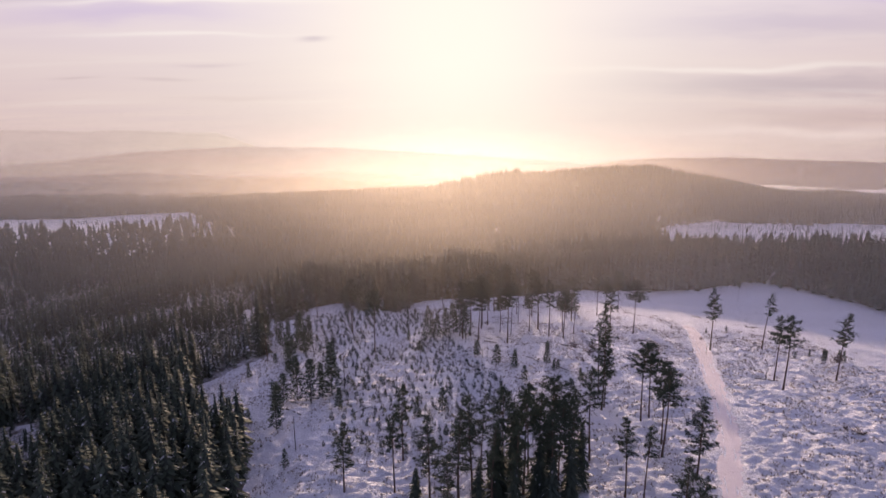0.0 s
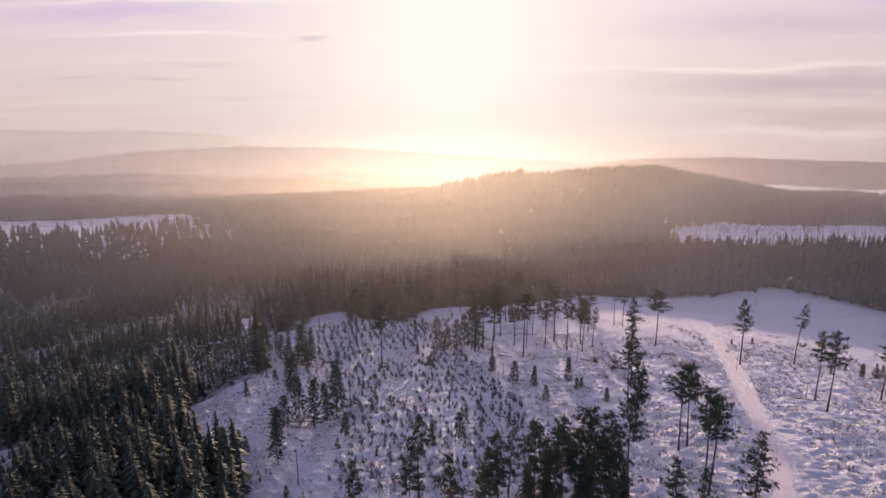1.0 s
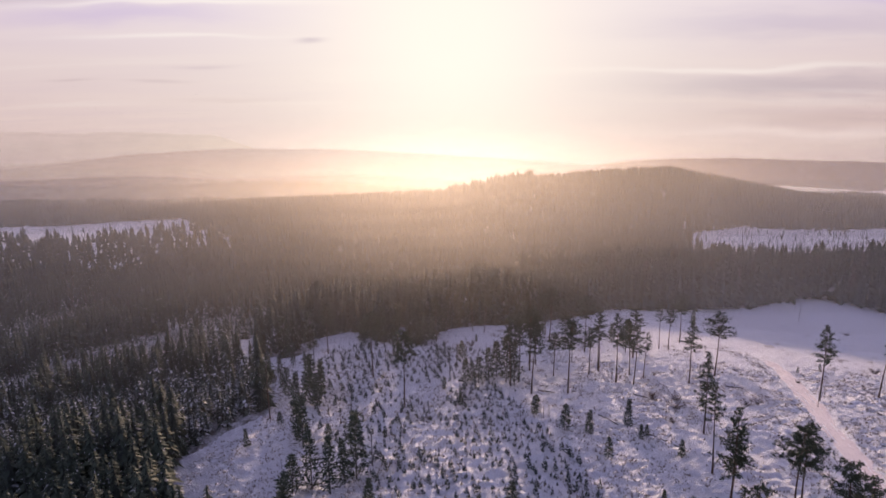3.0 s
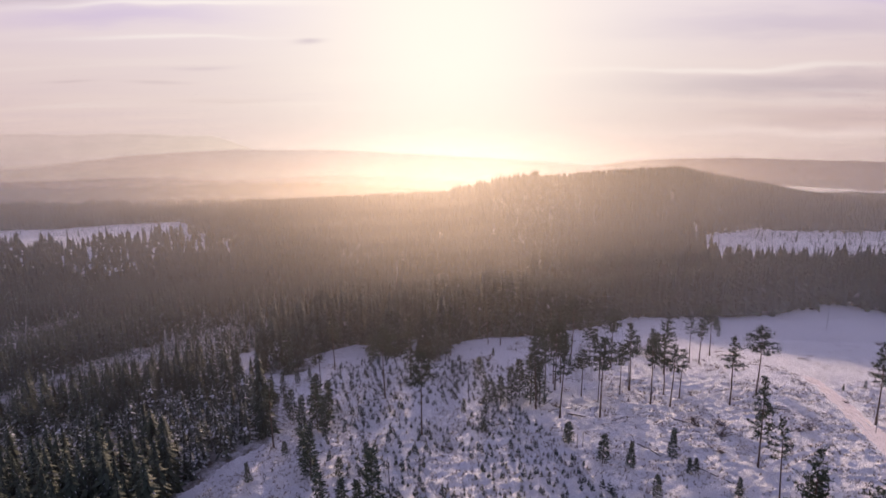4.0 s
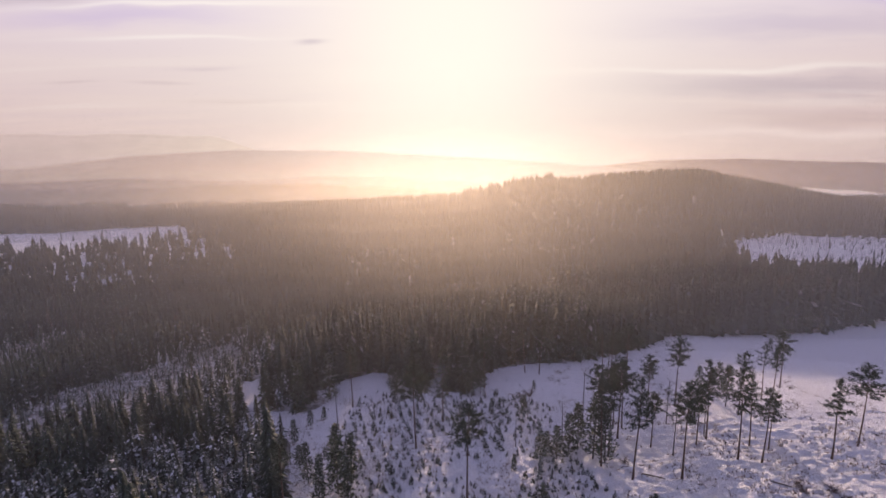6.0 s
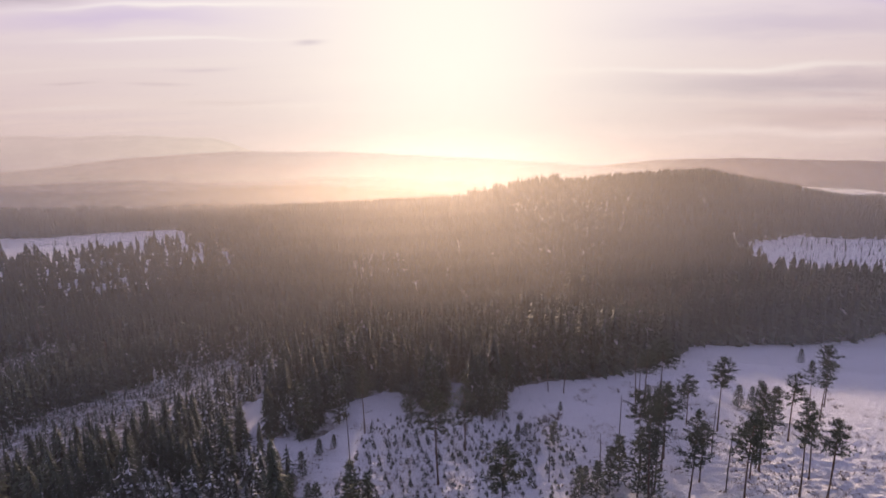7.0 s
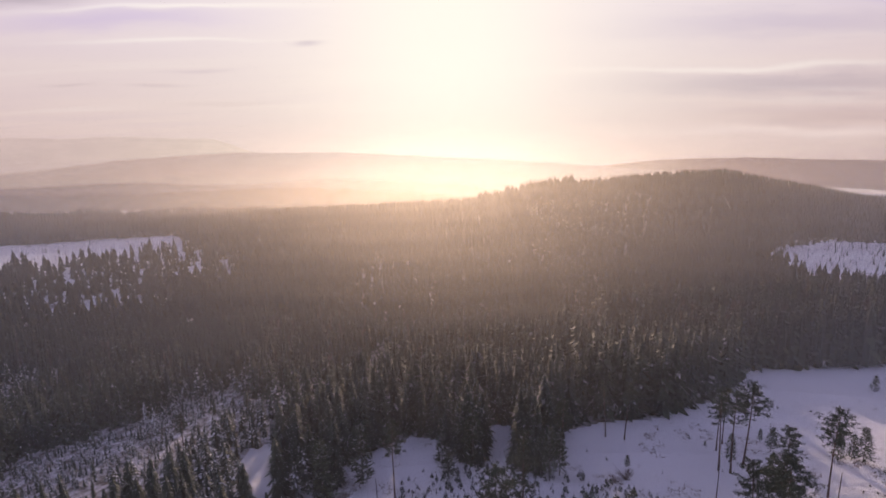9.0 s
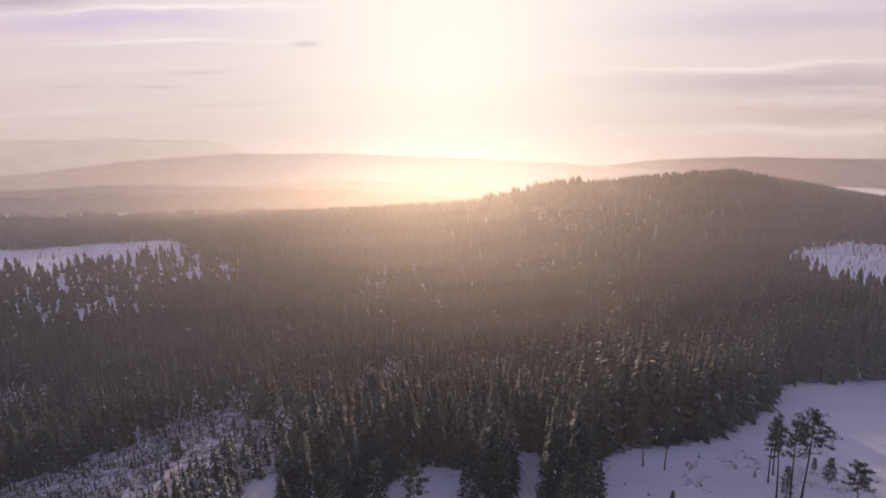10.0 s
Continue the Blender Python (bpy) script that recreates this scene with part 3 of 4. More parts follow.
TRACK_PINES = ((81.5, 162.2, 19.5, 1), (100, 167.3, 18.4, 4), (86, 136.6, 17.5, 0), (84.3, 129.7, 19.5, 0), (104, 139.4, 19, 1), (42.3, 109.6, 17.6, 2), (44.8, 111.5, 17.5, 0),
               (43.3, 100.2, 17, 2), (41.7, 95.4, 18.5, 0), (44.7, 87.8, 16, 3), (27.8, 94.3, 18.3, 0), (43.5, 141.4, 18.5, 3), (37.5, 125.1, 17, 4), (35.7, 115.3, 18.2, 3), (36.6, 116.4, 14.5, 1))
GROVE_PINES = ((-6.7, 96.3, 16, 1), (-7.4, 86.5, 14.6, 0), (-16.2, 87.5, 13.2, 3), (-1.2, 83.5, 16.2, 3), (1.6, 80, 11, 3), (12.8, 81, 15.2, 3), (22, 84.5, 16.6, 3), (31, 83.2, 14.2, 1), (33.3, 80.9, 14, 4), (5.8, 85, 18.4, 1), (11, 86, 19.3, 0), (14.4, 84, 18.8, 2), (17.2, 86.5, 17.6, 1),
               (22.6, 88, 19.2, 0), (20, 84, 17.2, 2), (3.6, 83, 16.4, 3), (9, 81.5, 15.4, 3), (18.4, 81, 16.5, 2), (15.8, 89, 18.0, 0), (20.6, 90.2, 18.2, 2), (37.8, 76, 11.7, 3), (40.4, 76, 8.5, 3), (7.6, 89.5, 16.2, 4))
KNOLL_PINES = ((63, 177.4, 18.4, 2), (53.3, 171.6, 17.4, 1), (33.8, 169.8, 18.6, 1), (38.2, 169.1, 16, 0), (45.7, 192.8, 16.4, 0), (31.7, 179.1, 18.1, 1), (58.3, 205.5, 15, 4), (61.6, 206, 15.2, 0), (69.7, 216.3, 17, 2),
               (19.8, 162.6, 19, 2), (11.1, 162.8, 20, 1), (9, 171.7, 18, 0), (13.5, 183.9, 16, 0), (15.2, 183.6, 16.1, 1), (6.2, 167.3, 19, 1), (9.4, 180.4, 16, 2), (12.9, 178.6, 18.4, 2))
EDGE_PINES = ((-19.8, 156.7, 19.2, 2), (-29.8, 176.7, 18.6, 2), (-24.2, 189.8, 18.2, 3), (-47, 200, 16.6, 0), (-51.2, 155.2, 15.8, 0), (32.2, 196.6, 17.7, 2), (28.4, 176.1, 13.2, 2),
              (18.8, 175.5, 12.4, 2), (39.1, 175.7, 16, 1), (42.8, 174.9, 12.6, 4), (-13.2, 209.9, 15, 0), (-0.6, 223.4, 14, 4), (3.4, 221.7, 14.5, 4), (21.5, 216.2, 13, 4), (24.4, 219.5, 13.6, 0), (17.3, 206.9, 17.5, 4), (24, 209.8, 18.4, 2), (19.3, 205.9, 17.6, 4), (27.3, 201, 12, 2), (-100.3, 228, 11.4, 0))
for group, rows in (("pines beside the snowy track", TRACK_PINES), ("dense grove of pines", GROVE_PINES), ("seed pines on the clearing", KNOLL_PINES), ("pines near the forest edge", EDGE_PINES)):
    for i, (x, y, h, kind) in enumerate(rows):
        plant_pine(x, y, h, kind, int(x * 13 + y * 7) + i, group)


# ---- spruces standing by themselves ----
def bushy_arrays(seed, boughs, slim, bare):
    """A young conifer of height 1 with an egg-shaped crown of short, upturned sprays."""
    rng = random.Random(seed)
    pieces = []
    for k in range(boughs):
        t = (k + rng.random()) / boughs
        z = bare + (0.97 - bare) * t
        rel = (z - bare) / (1 - bare)
        reach = slim * (1.03 - rel) ** 1.05 * min(1.0, 0.6 + 2.2 * rel) * rng.uniform(0.4, 1.5) + 0.012
        ang = k * 2.39996 + rng.uniform(-0.6, 0.6)
        rise = reach * rng.uniform(-0.35, 0.45)
        root = np.array([math.cos(ang) * reach * 0.3, math.sin(ang) * reach * 0.3, z])
        end = np.array([math.cos(ang) * reach, math.sin(ang) * reach, z + rise])
        for _ in range(5):
            c = root + (end - root) * rng.uniform(0.1, 0.95) + np.array([rng.gauss(0, 0.012), rng.gauss(0, 0.012), rng.gauss(0, 0.012)])
            d = np.array([rng.gauss(math.cos(ang), 0.7), rng.gauss(math.sin(ang), 0.7), rng.gauss(0.35, 0.5)])
            d /= np.linalg.norm(d)
            side = np.cross(d, (rng.uniform(-1, 1), rng.uniform(-1, 1), rng.uniform(-1, 1)))
            side /= max(np.linalg.norm(side), 1e-6)
            pieces.append((np.array([c - side * 0.013, c + side * 0.013, c + d * rng.uniform(0.045, 0.09)]), np.array([(0, 1, 2)])))
    pieces.append(limb((0, 0, 0.9), (0, 0, 1.0), 0.01, 0.003))
    v, f = gather(pieces)
    return v, f


def bushy_kind(seed, boughs, slim, bare):
    v, f = bushy_arrays(seed, boughs, slim, bare)
    tv, tf = tube([(0, 0, 0), (0.006, 0, 0.5), (0, 0, 0.97)], (0.013, 0.009, 0.002), 5)
    return mesh_from("trunk", tv, tf, [GREY_BARK], smooth=True), mesh_from("crown", v, f, [YOUNG])


def spruce_kind(seed, boughs, material, slim, snow, ragged):
    v, f, m = spruce_arrays(seed, boughs, slim, 0.06, snow, ragged, 0.62)
    tv, tf = tube([(0, 0, 0), (0, 0, 0.5), (0, 0, 0.97)], (0.012, 0.008, 0.002), 5)
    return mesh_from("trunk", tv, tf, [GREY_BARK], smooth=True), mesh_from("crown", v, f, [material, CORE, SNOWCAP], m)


YOUNG_KINDS = [bushy_kind(s, n, w, b) for s, n, w, b in ((3, 130, 0.15, 0.06), (5, 110, 0.18, 0.12), (8, 130, 0.13, 0.08), (9, 120, 0.20, 0.05), (10, 120, 0.16, 0.18))]
OLD_KINDS = [spruce_kind(s, n, SPRUCE, w, k, 0.4) for s, n, w, k in ((13, 420, 0.15, 0.08), (17, 440, 0.17, 0.16), (19, 400, 0.14, 0.05), (21, 440, 0.18, 0.12), (29, 420, 0.16, 0.08))]


def plant_spruce(kinds, x, y, h, seed, label, group, wide=1.0):
    rng = random.Random(seed)
    trunk, crown = kinds[rng.randrange(len(kinds))]
    ob = thing("spruce", x, y, label, "tree", group, 0.1)
    part_mesh("trunk", trunk, ob)
    part_mesh("crown", crown, ob)
    ob.matrix_basis = turn_at(*ob.location, rng.uniform(0, 360), (h * wide * rng.uniform(0.9, 1.15), h), rng.uniform(-2, 2), rng.uniform(-2, 2))
    return ob


LEFT_SPRUCES = ((-35.3, 111.5, 11.5), (-42.3, 113.8, 4.2), (-43.8, 114.2, 3.6), (-28.9, 95.8, 4.1), (-37.5, 119.4, 7.3), (-37.6, 124.2, 8), (-30.5, 123, 11.5), (-28.4, 125.6, 9.5), (-26.5, 127.3, 14), (-34.3, 125.3, 11.6),
                (-23, 118.6, 5.6), (-4.9, 112.9, 5.3), (-44.6, 116.2, 4.2), (0.5, 114.9, 6), (-28.9, 139.6, 8.2), (-34.7, 141.5, 4.2), (-40, 141.5, 11.5), (-46, 158.4, 10.1), (-49.9, 166.5, 8.7), (-41.4, 165.1, 10.5), (-44.6, 168.3, 10.9), (-43.2, 161.5, 12.5), (-40.8, 158.5, 9.0), (-41.8, 144.5, 9.5))
RIGHT_SPRUCES = ((3.5, 174.6, 10.5), (-4.9, 170, 6.7), (5.5, 170.3, 13), (-1.6, 170.7, 7.6), (9.7, 150.3, 4.4), (14.7, 142, 6.3), (19.4, 140.5, 5.5), (28.5, 144, 6.7), (29.5, 138.7, 3.4), (1.2, 172.2, 9.4), (7.4, 168.6, 11.6), (-3.2, 172.2, 5.2),
                 (20.8, 131, 4.6), (113.5, 158.6, 4.2), (116, 161.5, 3.2), (120.5, 160, 3.8), (112, 163, 2.6), (123, 165.5, 3.0), (104.5, 158, 2.4), (100, 190, 2.6), (91, 186, 2.0), (30.5, 138.3, 3.3), (26, 117.2, 2.2), (34.7, 131.3, 3.7), (-5.2, 190.9, 5.6), (-10.5, 166.4, 3.7), (-6.7, 156.2, 3.4), (10, 149.5, 5))
EDGE_SPRUCES = ((-31.5, 212.5, 15), (-33.6, 216, 13.5), (-17, 204, 11.5), (-14.6, 206.2, 9.5), (-36.6, 207, 6.8), (-38, 212, 7.5), (-54, 206.7, 13.5), (-60.5, 200.5, 14), (-55.3, 190.6, 4.2), (-52.8, 193.8, 3.5), (-4.2, 182.9, 2.6), (45.2, 212.4, 6.4), (49, 213.5, 5.7), (50.3, 211.9, 7.8), (44.9, 197.2, 11), (98.7, 271.2, 5.6), (91.3, 254.7, 4.8), (-12.7, 192.8, 4.2), (32.9, 215.6, 5.9),
                (21.7, 210.8, 6.4), (33.8, 221.1, 3.2), (-0.1, 209.2, 2.8), (20.1, 218.4, 1.4), (-10.4, 197.5, 2.4), (-57, 183, 6.0), (-58, 177, 4.6), (-53, 172, 5.4), (-47.5, 150.6, 3.8), (-52, 142, 4.4))
for group, rows in (("young spruces among the saplings", LEFT_SPRUCES), ("small spruces on the clearing", RIGHT_SPRUCES), ("small spruces by the forest edge", EDGE_SPRUCES)):
    for i, (x, y, h) in enumerate(rows):
        label = "tall dark spruce in a clump on the snowy clearing" if h > 8 else ("young dark spruce standing alone in snow" if h > 4 else "small bushy spruce half a storey high in snow")
        plant_spruce(YOUNG_KINDS, x, y, h, int(x * 31 + y * 17) + i, label, group, 1.0 if h > 8 else 1.25)

GROVE_SPRUCES = ((10, 84, 12.5), (13, 87.5, 13.5), (16.4, 82.6, 12), (19, 86.6, 14), (21.6, 81.5, 11.5), (18, 79.5, 10), (12.2, 79, 9.5), (24, 86, 12.2), (6.6, 81.5, 9), (-3.5, 80.5, 8.5))
for i, (x, y, h) in enumerate(GROVE_SPRUCES):
    plant_spruce(OLD_KINDS[2:3], x, y, h, 4000 + i, "dark spruce standing among the grove of pines", "spruces in the pine grove", 1.2)


# ---- the forest ----
def forest_places(spacing, y0, y1, seed, reach):
    rng = np.random.RandomState(seed)
    gx, gy = np.meshgrid(np.arange(-620, 560, spacing), np.arange(y0, y1, spacing))
    x = gx.ravel() + rng.uniform(-0.48, 0.48, gx.size) * spacing
    y = gy.ravel() + rng.uniform(-0.48, 0.48, gx.size) * spacing
    keep = (x > -35 - reach * (y + 20)) & (x < 30 + 0.86 * (y + 10)) & ~inside(x, y, CLEARING)
    return x[keep], y[keep], rng


def build_forest():
    near_v = [spruce_arrays(100 + s, 31, 0.175 + 0.016 * (s % 5), 0.06, 0.03 + 0.025 * (s % 6), 0.5) for s in range(10)] + [birch_arrays(150)]
    fine_v = [spruce_arrays(120 + s, 110, 0.165 + 0.014 * (s % 5), 0.05, 0.06 + 0.05 * (s % 5), 0.45, 0.85) for s in range(9)]
    laden_v = [spruce_arrays(160 + s, 26, 0.20 + 0.02 * (s % 4), 0.04, 0.85, 0.45) for s in range(6)]
    far_v = []
    for s in range(8):
        v, f = tier_arrays(s, 3, 4, 0.21 + 0.014 * (s % 4))
        far_v.append((v, f, np.zeros(len(f), int)))
    rng = random.Random(5)
    frost_v = [spruce_arrays(140 + s, 64, 0.20 + 0.016 * (s % 4), 0.04, 0.26, 0.5) for s in range(6)]
    mid, far, snowy, open_trees, frosted = [], [], [], [], []
    for spacing, y0, y1, seed in ((2.9, 44, 345, 1), (4.25, 345, 800, 2)):
        x, y, r = forest_places(spacing, y0, y1, seed, 0.92)
        z = height(x, y)
        old = value_noise(x, y, 38.0, 4)
        jx, jy = x + 16 * (value_noise(x, y, 15.0, 33) - 0.5), y + 16 * (value_noise(x, y, 15.0, 34) - 0.5)
        young, glade = inside(jx, jy, YOUNG_STAND), inside(jx, jy, GLADE)
        wx, wy = x + 40 * (value_noise(x, y, 34.0, 31) - 0.5), y + 22 * (value_noise(x, y, 30.0, 32) - 0.5)
        fields = inside(wx, wy, LEFT_FIELD) | inside(wx, wy, RIGHT_FIELD)
        thin = inside(wx, wy, LEFT_THIN)
        frosty = (value_noise(x, y, 27.0, 71) * 0.72 + value_noise(x, y, 8.0, 72) * 0.28 > 0.50) & (x < -56) & (y > 128) & (y < 300)
        u = r.uniform(0, 1, len(x))
        for i in range(len(x)):
            h = 9.0 + 6.5 * old[i] + r.uniform(-3.0, 2.4) + (7.0 if x[i] > 0 and y[i] < 292 else (4.0 if x[i] > -60 and y[i] < 292 else 0.0))
            if x[i] > 30 and 285 < y[i] < 350:
                h = min(26.0, max(14.0, -6.5 - float(z[i]) + 3.0 * (old[i] - 0.5) + r.uniform(-5.0, 2.0)))
            if x[i] < -30 and y[i] < 150:
                h = 12.5 + 4.5 * old[i] + r.uniform(-3.5, 2.0)
            if young[i]:
                if u[i] > 0.7:
                    continue
                h = 1.2 + 3.6 * r.uniform(0, 1) ** 2 * (0.5 + old[i]) if u[i] > 0.03 else r.uniform(5, 9)
            elif glade[i]:
                if u[i] > 0.35:
                    continue
                h = r.uniform(2, 6)
            elif fields[i]:
                # open snow on the left; scrub on the right that closes up towards the hill
                if u[i] > (0.16 if x[i] < 0 else 0.62 + 0.5 * max(0.0, old[i] - 0.3) + 0.4 * min(1.0, max(0.0, (y[i] - 405) / 75))):
                    continue
                h = 1.0 + 4.2 * r.uniform(0, 1) ** 1.3
            elif thin[i]:
                if u[i] > 0.22 + 0.5 * old[i] * (1.0 if y[i] < 460 else 0.5):
                    continue
                h = r.uniform(6, 13)
            elif frosty[i]:
                if u[i] < 0.06:
                    continue
                h = 4.0 + 6.0 * r.uniform(0, 1) ** 1.4
                frosted.append((float(x[i]), float(y[i]), float(z[i]) - 0.2, float(h), r.uniform(0.9, 1.2)))
                continue
            elif u[i] < 0.10:
                continue
            elif u[i] < 0.26:
                h *= 0.55
            if y[i] > 480:
                h = min(h, 12.5) + r.uniform(-1, 1)
                if y[i] > 560 and -8 < x[i] < 80:
                    h += max(0.0, r.uniform(-4, 6))
            row = (float(x[i]), float(y[i]), float(z[i]) - 0.2, float(h), r.uniform(0.85, 1.2))
            d = math.hypot(x[i] + 45, (y[i] - 190) * 1.1)
            (open_trees if fields[i] else (snowy if young[i] and d > 75 else (mid if y[i] < 345 else far))).append((d, row, bool(young[i])))
    fill = np.random.RandomState(8)
    for x, y in zip(fill.uniform(-185, -75, 8000), fill.uniform(90, 290, 8000)):
        if (inside(x + 8 * (value_noise(x, y, 15.0, 33) - 0.5), y, YOUNG_STAND) and value_noise(x, y, 13.0, 35) > 0.22) or inside(x, y, GLADE):
            snowy.append((0.0, (x, y, float(height(x, y)) - 0.1, fill.uniform(0.7, 2.6), 1.25), True))
    mid.sort(key=lambda q: q[0])
    label = {True: "small snow-laden spruce in a young stand", False: "dark forest spruce with snow-dusted boughs"}
    for i, (d, row, young) in enumerate(mid[:235]):
        plant_spruce(OLD_KINDS, row[0], row[1], row[3], 900 + i, label[young], "spruces at the forest edge")
    rest = [q[1] for q in mid[235:]]
    close = [p for p in rest if p[1] < 265 and -190 < p[0]]
    beyond = [p for p in rest if not (p[1] < 265 and -190 < p[0])]
    v, f, m = scatter(fine_v, close, rng)
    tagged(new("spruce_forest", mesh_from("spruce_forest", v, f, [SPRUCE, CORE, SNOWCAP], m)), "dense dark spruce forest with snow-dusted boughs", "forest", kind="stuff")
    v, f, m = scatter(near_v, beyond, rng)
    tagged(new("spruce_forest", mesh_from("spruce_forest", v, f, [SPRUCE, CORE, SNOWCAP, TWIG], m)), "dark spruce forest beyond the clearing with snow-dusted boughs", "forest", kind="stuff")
    v, f, m = scatter(frost_v, frosted, rng)
    tagged(new("spruce_forest", mesh_from("spruce_forest", v, f, [LADEN, CORE, SNOWCAP], m)), "stand of half-grown spruces with frosted, snow-dusted boughs", "forest", kind="stuff")
    v, f, m = scatter(laden_v, [q[1] for q in snowy], rng)
    tagged(new("young_stand", mesh_from("young_stand", v, f, [LADEN, LADEN, SNOWCAP], m)), "young stand of small snow-laden spruces", "forest", kind="stuff")
    bare = [birch_arrays(170 + s) for s in range(3)]
    v, f, m = scatter(bare + [spruce_arrays(180 + s, 14, 0.2, 0.05, 0.3, 0.5) for s in range(3)], [q[1] for q in open_trees], rng)
    tagged(new("field_scrub", mesh_from("field_scrub", v, f, [SPRUCE, CORE, SNOWCAP, TWIG], m)), "scattered birch and spruce scrub on snowy fields", "scrub", kind="stuff")
    v, f, m = scatter(far_v, [q[1] for q in far], rng)
    tagged(new("distant_forest", mesh_from("distant_forest", v, f, [FAR])), "distant spruce woods over the valley and hill", "forest", kind="stuff")


build_forest()


# ---- planted saplings in rows ----
def sapling_mesh(seed):
    rng = random.Random(seed)
    pieces = []
    for k in range(20):
        t = k / 19
        z = 0.08 + 0.84 * t
        r = 0.34 * (1.05 - t) * rng.uniform(0.7, 1.25) + 0.03
        pieces.append(bough(z, k * 2.39996 + rng.uniform(-0.5, 0.5), r, r * 0.5, -r * rng.uniform(0.05, 0.5)))
    pieces.append(bough(0.86, 0.5, 0.02, 0.03, -0.16))
    return gather(pieces)


SAPLING_AREA = [(-46, 207), (-25, 212), (2, 199), (0, 176), (6, 160), (8, 150), (16, 128), (19, 108), (8, 96), (-24, 100), (-25, 130), (-40, 150), (-50, 178)]


def build_saplings():
    kinds = [sapling_mesh(s) for s in range(7)]
    meshes = [mesh_from("sapling", v, f, [SAPLING]) for v, f in kinds]
    rng = random.Random(77)
    ang = math.atan2(-41, 11.5)
    ax, ay = math.cos(ang), math.sin(ang)
    places = []
    for row in range(-46, 47):
        for step in range(-68, 69):
            a, b = step * 1.25 + rng.uniform(-0.6, 0.6), row * 2.3 + rng.gauss(0, 0.42) + 1.2 * math.sin(step * 0.06)
            x, y = -12 + ax * a - ay * b, 152 + ay * a + ax * b
            if rng.random() < 0.2 or not inside(x, y, SAPLING_AREA):
                continue
            if value_noise(x, y, 14.0, 21) < 0.18:
                continue
            places.append((x, y, rng.uniform(0.8, 2.4) * (0.7 + 0.6 * float(value_noise(x, y, 7.0, 22)))))
    for _ in range(150):
        x, y = rng.uniform(-62, 60), rng.uniform(85, 225)
        if inside(x, y, CLEARING) and not inside(x, y, SAPLING_AREA) and abs(x - track_x(y)) > 3:
            places.append((x, y, rng.uniform(0.5, 1.3)))
    places.sort(key=lambda p: p[1])
    for i, (x, y, h) in enumerate(places[:300]):
        ob = new("sapling", meshes[rng.randrange(7)])
        tagged(ob, "knee-high to waist-high planted conifer sapling in snow", "sapling", "planted saplings in rows")
        ob.matrix_basis = turn_at(x, y, float(ground_z(x, y)) - 0.06, rng.uniform(0, 360), (h * 0.75, h))
    rest = [(x, y, float(ground_z(x, y)) - 0.06, h, 0.75) for x, y, h in places[300:]]
    v, f, m = scatter([(v, f, np.zeros(len(f), int)) for v, f in kinds], rest, rng)
    tagged(new("sapling_plantation", mesh_from("sapling_plantation", v, f, [SAPLING])), "rows of small planted conifer saplings in snow", "saplings", kind="stuff")


build_saplings()


# ---- dry grass and brash poking through the snow ----
def build_grass():
    rng = np.random.RandomState(41)
    n = 52000
    x, y = rng.uniform(-62, 128, n), rng.uniform(76, 232, n)
    keep = inside(x, y, CLEARING) & (np.abs(x - track_x(y)) > 2.6) & (value_noise(x, y, 7.0, 51) * 0.6 + value_noise(x, y, 2.2, 52) * 0.55 > 0.52 + 0.35 * np.clip((y - 180) / 40, 0, 1))
    x, y = x[keep], y[keep]
    z = ground_z(x, y)
    vs = []
    for k in range(4):
        a, l = rng.uniform(0, 6.283, len(x)), rng.uniform(0.15, 0.5, len(x))
        lean = rng.uniform(0.2, 0.9, len(x))
        ox, oy = rng.normal(0, 0.12, len(x)), rng.normal(0, 0.12, len(x))
        w = rng.uniform(0.03, 0.09, len(x))
        base = np.stack([x + ox, y + oy, z - 0.04], 1)
        side = np.stack([-np.sin(a) * w, np.cos(a) * w, 0 * a], 1)
        tip = base + np.stack([np.cos(a) * l * lean, np.sin(a) * l * lean, l + 0.04], 1)
        vs.append(np.stack([base - side, base + side, tip], 1).reshape(-1, 3))
    v = np.concatenate(vs)
    tagged(new("dry_grass", mesh_from("dry_grass", v, np.arange(len(v)).reshape(-1, 3), [STRAW])), "dry grass and twigs poking through the snow", "grass", kind="stuff")


build_grass()


# ---- bare snags, shrubs, logs ----
def snag_mesh(seed, h):
    rng = random.Random(seed)
    bx = rng.uniform(-0.03, 0.03) * h
    ts = np.linspace(0, 1, 6)
    r = 0.05 + 0.008 * h
    pieces = [tube([(bx * t * t, 0.05 * math.sin(6 * t), h * t) for t in ts], [r * (1 - 0.6 * t) for t in ts], 6)]
    for _ in range(int(2 + h * 0.8)):
        t = rng.uniform(0.3, 0.97)
        a, l = rng.uniform(0, 6.283), rng.uniform(0.15, 0.6)
        q = np.array([bx * t * t, 0.05 * math.sin(6 * t), h * t])
        pieces.append(limb(q, q + np.array([math.cos(a) * l, math.sin(a) * l, rng.uniform(-0.15, 0.2)]), 0.025, 0.008))
    return gather(pieces)


